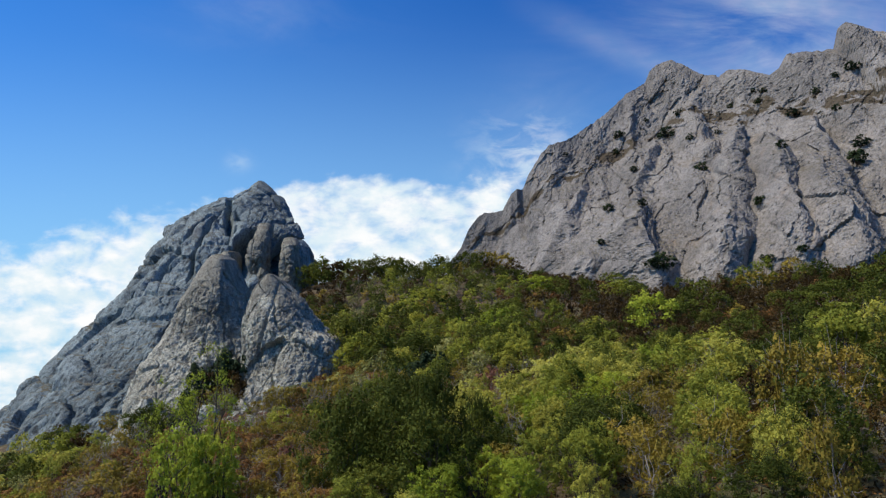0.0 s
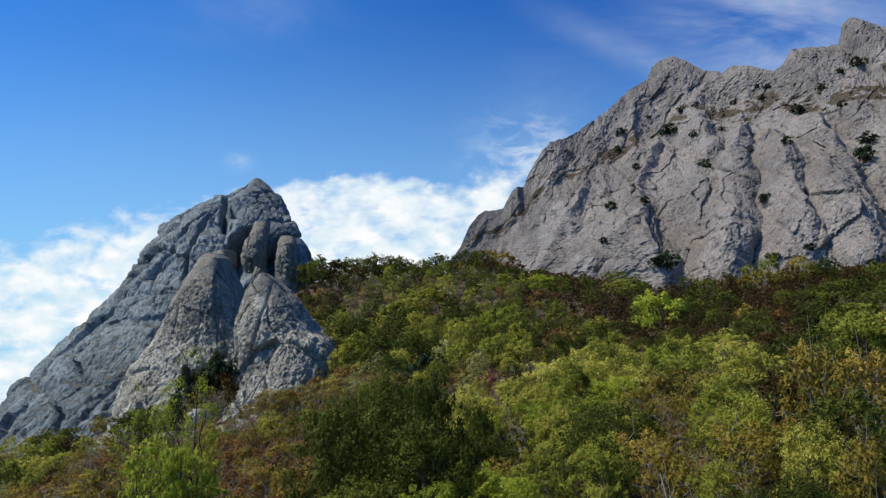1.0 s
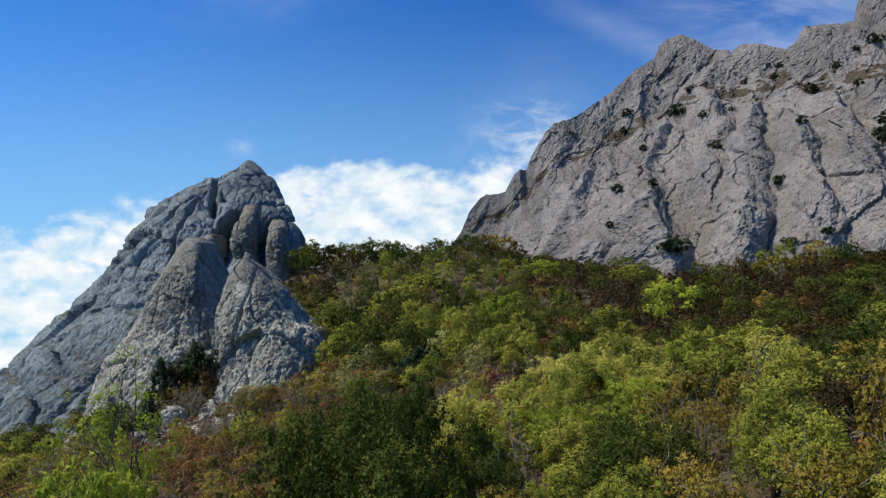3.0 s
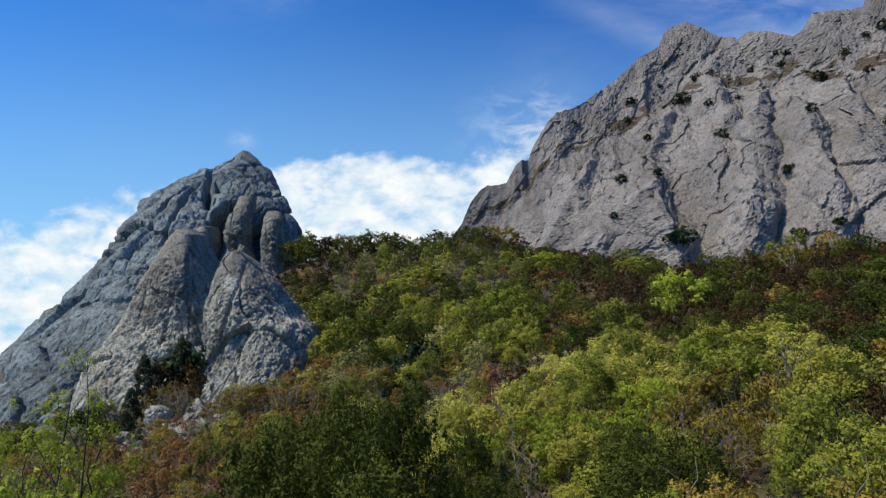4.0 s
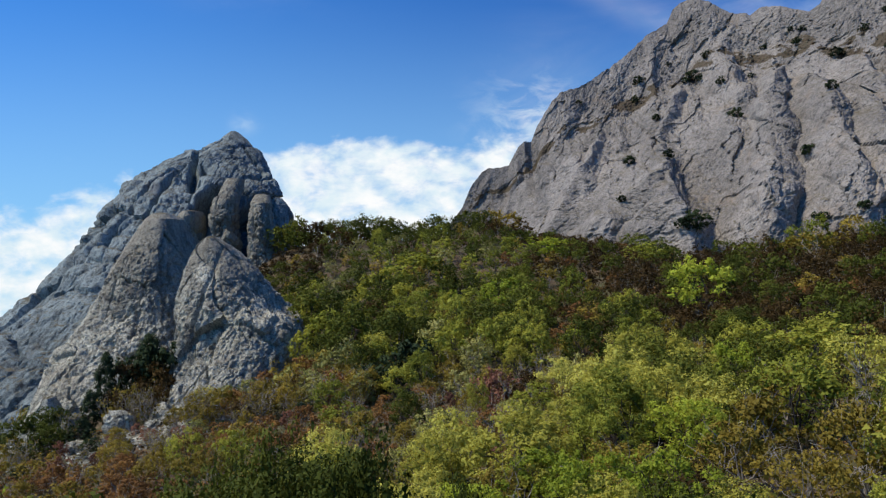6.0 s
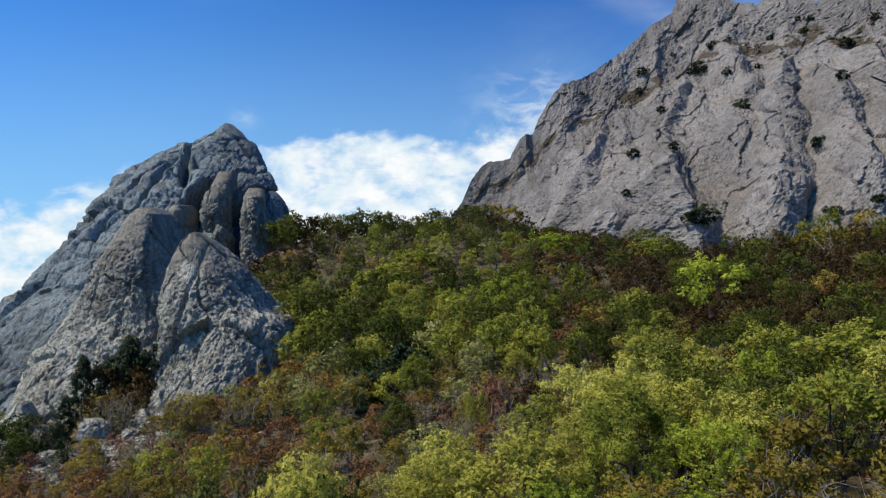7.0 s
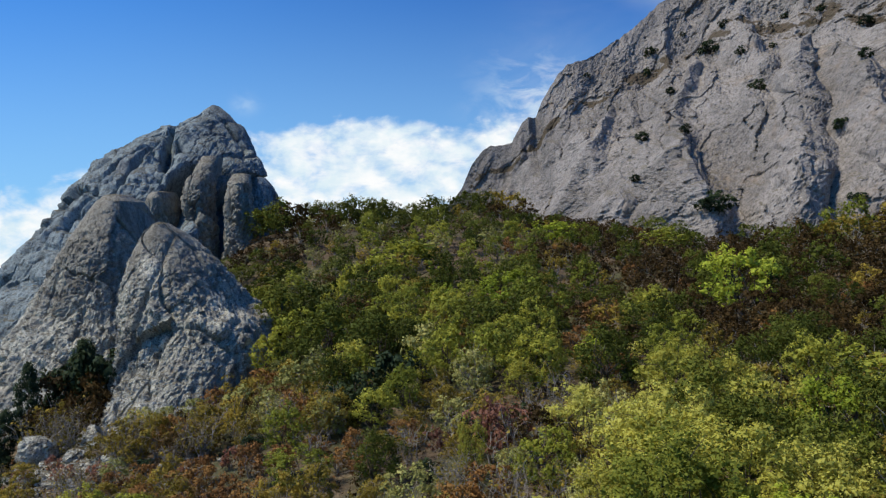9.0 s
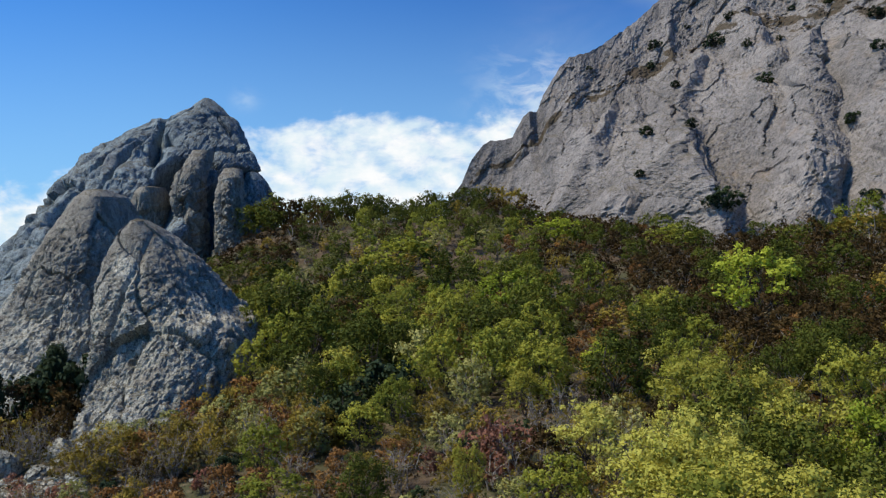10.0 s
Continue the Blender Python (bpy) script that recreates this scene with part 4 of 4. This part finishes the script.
for kind, x, y, h in (("oak", 6.9, 182, 5.2), ("oak", 3.5, 180, 4.6), ("olive", 11.6, 183, 5.2), ("olive", 15.8, 181, 5.6), ("umber", 18.5, 178, 4.6), ("oak", 9.4, 178, 4.8), ("sage", -18.3, 178, 4.8), ("oak", -12.6, 179, 5.2),
                      ("oak", -24, 177, 4.6), ("green", 71.6, 148, 6.2), ("olive", 77, 146, 6.0), ("green", 66, 146, 5.6), ("umber", 60, 147, 4.6), ("umber", 13, 176, 3.2), ("oak", 9, 173, 3.0), ("umber", 16, 174, 3.2), ("olive", 5, 175, 3.0), ("umber", 12.6, 188, 3.4), ("oak", 20, 172, 3.2), ("umber", 14, 183.5, 2.8), ("olive", 13.4, 180, 2.6), ("umber", 10.4, 186, 2.8), ("olive", 15.6, 186, 3.0), ("umber", 11, 170, 2.8), ("oak", 14.6, 171, 3.0), ("umber", 10.6, 176.4, 2.8), ("umber", 17.6, 183, 3.0), ("umber", 8, 186, 2.8)):
    grow(kind, x, y, h, 1.05)
grow("red", 5.8, 68.2, 2.6, 1.2)
grow("bare", 6.2, 64.8, 2.6, 1.0)
grow("red", -29.7, 77.9, 1.1, 1.0, label="small bright red bush beside a boulder")
grow("pine", -35.2, 88.0, 7.6, 0.62, label="tall dark pine against the grey buttress")
grow("pine", -35.6, 85.2, 4.6, 0.85, label="low dark pine at the foot of the buttress")
grow("pine", -31.8, 91.5, 7.8, 0.8, label="dark pine in the hollow between the buttresses")
for kind, x, y, h, g in (("umber", -33.4, 90, 5.4, 0.8), ("umber", -30.6, 89.5, 5.0, 0.8), ("olive", -32.4, 87.6, 3.6, 0.9), ("umber", -29.6, 88.4, 4.4, 0.9), ("umber", -33.6, 86.6, 3.4, 0.9), ("juniper", -30.6, 91.0, 6.4, 0.7),
                         ("juniper", -33.2, 91.6, 6.4, 0.7), ("umber", -31.6, 86.4, 3.0, 1.0), ("juniper", -35.0, 82.4, 2.2, 1.1), ("umber", -29.0, 86.6, 3.2, 0.9)):
    grow(kind, x, y, h, g, label="dark thicket in the hollow between the buttresses")
for x, y in ((-29.5, 86), (-28.5, 83), (-36.5, 83.5), (-31, 85), (-33, 84.6), (-30, 83.6), (-34.6, 88.4)):
    grow("bare", x, y, 3.0)
for x, y, h in ((-27.5, 156, 5), (-32.5, 158, 7), (-29, 160, 6.6), (-26, 158, 6), (-31.5, 167, 6.4), (-28, 168, 6), (-33.5, 172, 6), (-23, 150, 4.6), (-22, 138, 4), (-20, 160, 5.0)):
    grow(RNG.choice(["oak", "umber", "oak"]), x, y, h * 0.9, 1.0)
for x, y, h in ((-26, 126, 2.6), (-28, 130, 2.6), (-24, 129, 2.8), (-27, 136, 2.8), (-24, 134, 3.0), (-29.5, 137, 2.6), (-26, 142, 2.8), (-30, 146, 2.8), (-23, 144, 3.2), (-27, 149, 3.0), (-21, 131, 3.2), (-22.5, 124, 3.0), (-33.4, 142.9, 2.6), (-32.9, 145.7, 2.6), (-31.2, 146.0, 2.6), (-33.6, 139.8, 2.6), (-30.6, 140.9, 2.6), (-28.5, 142.9, 2.6), (-26.4, 145.3, 2.6), (-23.0, 141.9, 2.6), (-25.7, 137.3, 2.6)):
    grow(RNG.choice(["umber", "oak", "olive"]), x, y, h, 1.2)
grow("oak", 42.0, 171.0, 5.0, 0.9)
grow("green", 36.0, 190.0, 5.5, 1.3)
for x, y, h in ((-17.5, 175, 5.6), (-14.8, 174, 6.0), (-12, 173.5, 5.8), (-20.5, 176, 5.2), (-9.5, 176, 4.8), (-26, 172, 5.0), (-23, 171, 5), (-5, 178, 4.6), (0, 180, 5)):
    grow("oak", x, y, h, 0.9, label="dark oak on the saddle against the sky")


for _ in range(105):
    x, y = RNG.uniform(-22, -5), RNG.uniform(74, 92)
    if y < 81 + max(0, x + 24) * 0.6:
        grow(RNG.choice(["olive", "sage", "bare", "bare", "rust", "umber", "olive"]), x, y, RNG.uniform(1.6, 3.2))


def rooted(x, z):
    """Depth at which the long wall's face meets x, z of the hillside's plane."""
    start = RISING @ Vector((x, 60.0, z))
    hit, place, _, _ = wall.ray_cast(start, RISING @ Vector((0, 1, 0)))
    return (RISING.transposed() @ place).y if hit else None


def wall_bush(kind, x, z, height, label):
    y = rooted(x, z)
    if y:
        grow(kind, x, y + 0.2, height, RNG.uniform(0.9, 1.3), z - 0.1, label)


for x, z, h in ((79.2, 46.7, 5.2), (81.1, 43.1, 2.8), (77.7, 30.2, 3.2), (49.6, 17.9, 2.8), (52.9, 0.5, 5.0), (50.4, 0.5, 3.4), (92.9, 34.1, 2.8), (111.9, 59.2, 3.0), (114.6, 64.0, 2.4), (65.1, 49.2, 3.4),
                (44.6, 42.0, 1.7), (63.1, 32.9, 2.4), (76.6, 56.4, 2.0), (117.2, 52.2, 3.4), (56.8, 18.8, 2.6), (62.8, 42.4, 2.8), (42.2, 7.2, 2.0), (112.5, 28.7, 5.6), (81.5, 17.3, 2.8), (75.0, 1.5, 3.3),
                (80.4, 4.3, 2.3), (136.2, 67.2, 3.8), (118.2, 35.4, 3.9), (84.4, 55.8, 2.8), (93.5, 47.0, 1.9), (106.2, 60.5, 2.0), (124.3, 59.4, 3.0), (123.1, 50.5, 2.5), (131.9, 65.2, 2.7), (112.2, 65.0, 2.0)):
    wall_bush("juniper", x, z, h * 0.85, "small dark bush rooted on a rock ledge")


def blocked(x, y):
    """Whether rock stands there."""
    if y > np.interp(x, FOOT[:, 0], FOOT[:, 1]) - 2.5 and x > 2:
        return True
    if y > 205:
        return True
    if -57 < x < -31 and y > 86 - (x + 31) * -0.12 and y < 137:
        return True
    if -31.5 < x < -13.5 and 82 < y < 113 and y > 82 + max(0, x + 24) * 0.6:
        return True
    return x < -31 and y > 118 - max(0, -57 - x) * 0.45 and (x < -57 or y > 112)


def mixture(x, y):
    """Which kinds grow there, with their shares, the spacing and how tall they stand."""
    if ((x + 29) / 9) ** 2 + ((y - 77) / 7) ** 2 < 1:
        return {"red": 3, "bare": 3, "rust": 1.5, "olive": 1, "juniper": 0.7}, 3.0, 0.5
    if ((x + 22) / 12) ** 2 + ((y - 76) / 11) ** 2 < 1:
        return {"rust": 3, "red": 2, "olive": 4, "bare": 3, "sage": 1, "juniper": 0.4}, 2.2, 0.6
    if x < -6 and y < 72:
        if y < 32:
            return {"rust": 6, "olive": 3, "green": 0.6}, 2.6, 0.75
        return {"rust": 6, "olive": 3.4, "bare": 1.4, "red": 0.8, "green": 0.4}, 2.5, 0.72
    if y < 46 and x < -1:
        return {"oak": 4, "green": 3, "hornbeam": 1}, 3.3, 0.95
    if y < 33 and x < 12:
        return {"oak": 5, "green": 2, "hornbeam": 0.3, "olive": 1.6}, 3.4, 0.9
    if 48 <= y < 80 and x < 9.5 + (y - 48) * 0.03:
        return {"olive": 5, "sage": 3.4, "bare": 3.6, "rust": 2.4, "umber": 0.5, "juniper": 0.4, "green": 1.4, "red": 0.6, "hornbeam": 1.0}, 2.5, 0.72
    if 46 <= y < 64 and 14 <= x < 30:
        return {"hornbeam": 1.2, "olive": 2.4, "oak": 3, "green": 1.0, "bare": 1.6, "umber": 1.2}, 3.5, 1.0
    if y < 62 and x < (14 if y > 46 else 10.5):
        return {"hornbeam": 7, "lime": 2, "green": 1, "sage": 1.4, "olive": 1.4, "bare": 0.8}, 3.2, 0.95
    if y < 60:
        return {"hornbeam": 0.4, "green": 1.0, "olive": 2.4, "oak": 5, "rust": 1, "bare": 2.4, "umber": 3}, 3.5, 1.0
    if y < 72 and x < 24:
        return {"hornbeam": 5, "sage": 1.6, "olive": 3, "bare": 1.6, "umber": 1.4}, 3.3, 0.95
    if y < 80 and x > 28:
        return {"umber": 6, "oak": 3, "rust": 1.5, "bare": 1}, 3.3, 0.95
    if y < 80:
        return {"olive": 3, "green": 1.4, "oak": 2, "hornbeam": 0.6, "rust": 1.5, "umber": 3, "bare": 1.4}, 3.4, 0.95
    if x < 12 and y < 125:
        return {"green": 4, "oak": 4.4, "sage": 2.6, "olive": 1.4, "rust": 0.6, "umber": 1.0, "hornbeam": 0.4}, 3.0, 1.0
    if x < 12:
        return {"oak": 5, "olive": 1.4, "sage": 2, "green": 1.0, "umber": 1.4}, 3.6, 0.75 if y > 150 else 0.95
    # slope below the wall: dark leaf colours stand in for cloud shade
    if x > 24:
        return {"umber": 8, "rust": 0.5, "oak": 2.4, "olive": 0.4}, 3.1, 0.95
    if y < 100:
        return {"olive": 3, "rust": 3, "umber": 2.5, "green": 1.0, "hornbeam": 0.5, "oak": 1, "bare": 1}, 3.1, 0.9
    if y < 150:
        return {"rust": 4, "umber": 3, "olive": 2.5, "oak": 2.5, "green": 0.6}, 3.3, 1.0
    return {"oak": 4, "olive": 2, "sage": 1, "umber": 3, "green": 0.6}, 3.6, 0.75


def scatter(tries):
    cells = {}
    for x, y, r in PLANTED:
        cells.setdefault((int(x // 4), int(y // 4)), []).append((x, y, r))
    for _ in range(tries):
        y = -22 + 227 * RNG.random()
        half = max(0.6 * (y + 15) + 2, 22)
        x = RNG.uniform(max(-half, -84), min(half, 108))
        if blocked(x, y) or (y < 6 and RNG.random() < 0.75):
            continue
        shares, gap, tall = mixture(x, y)
        if y > 110:
            gap *= 1.15 if y < 140 else 1.3
        i, j = int(x // 4), int(y // 4)
        if any((x - a) ** 2 + (y - b) ** 2 < (gap * 0.55 + r * 0.5) ** 2 for di in (-1, 0, 1) for dj in (-1, 0, 1) for a, b, r in cells.get((i + di, j + dj), ())):
            continue
        kind = RNG.choices(list(shares), list(shares.values()))[0]
        usual = {"oak": 4.3, "hornbeam": 4.6, "green": 4.6, "lime": 4.4, "olive": 3.2, "sage": 3.2, "umber": 3.2, "rust": 2.6, "red": 2.4, "bare": 3.0, "juniper": 2.4}[kind]
        grow(kind, x, y, usual * tall * RNG.uniform(0.75, 1.2) * (0.6 if y < 20 else 1), RNG.uniform(0.85, 1.2))
        cells.setdefault((i, j), []).append(PLANTED[-1])


scatter(12300)
build_scree()


def undergrowth(name, label, seed, leaf, clumps, each):
    """Low scrub that covers the soil between the bushes."""
    rng = np.random.default_rng(seed)
    y = -22 + 224 * rng.random(clumps * 2) ** 1.25
    x = (rng.random(clumps * 2) * 2 - 1) * np.maximum(0.62 * (y + 16) + 4, 24)
    keep = [k for k in range(len(x)) if -84 < x[k] < 78 and not blocked(x[k], y[k])][:clumps]
    p = risen(np.stack([x[keep], y[keep], slope(x[keep], y[keep])], -1))
    p[:, 2] = ground(p[:, 0], p[:, 1]) + 0.35
    made = foliage(rng, p, 0.4 + 0.55 * rng.random(len(p)), len(p) * each, 0.19, 0.5, 0.8, 0.4)
    tagged(new(name, leaf_mesh(name, *made, leaf)), label, "undergrowth", kind="stuff")


# the near-black leaf colour paints deep shade into the gaps between crowns
undergrowth("low_scrub", "low umber-brown scrub between the bushes", 301, LEAF["umber"], 5600, 20)
undergrowth("dry_brush", "dry rust-coloured brush on the soil", 302, LEAF["rust"], 3800, 18)
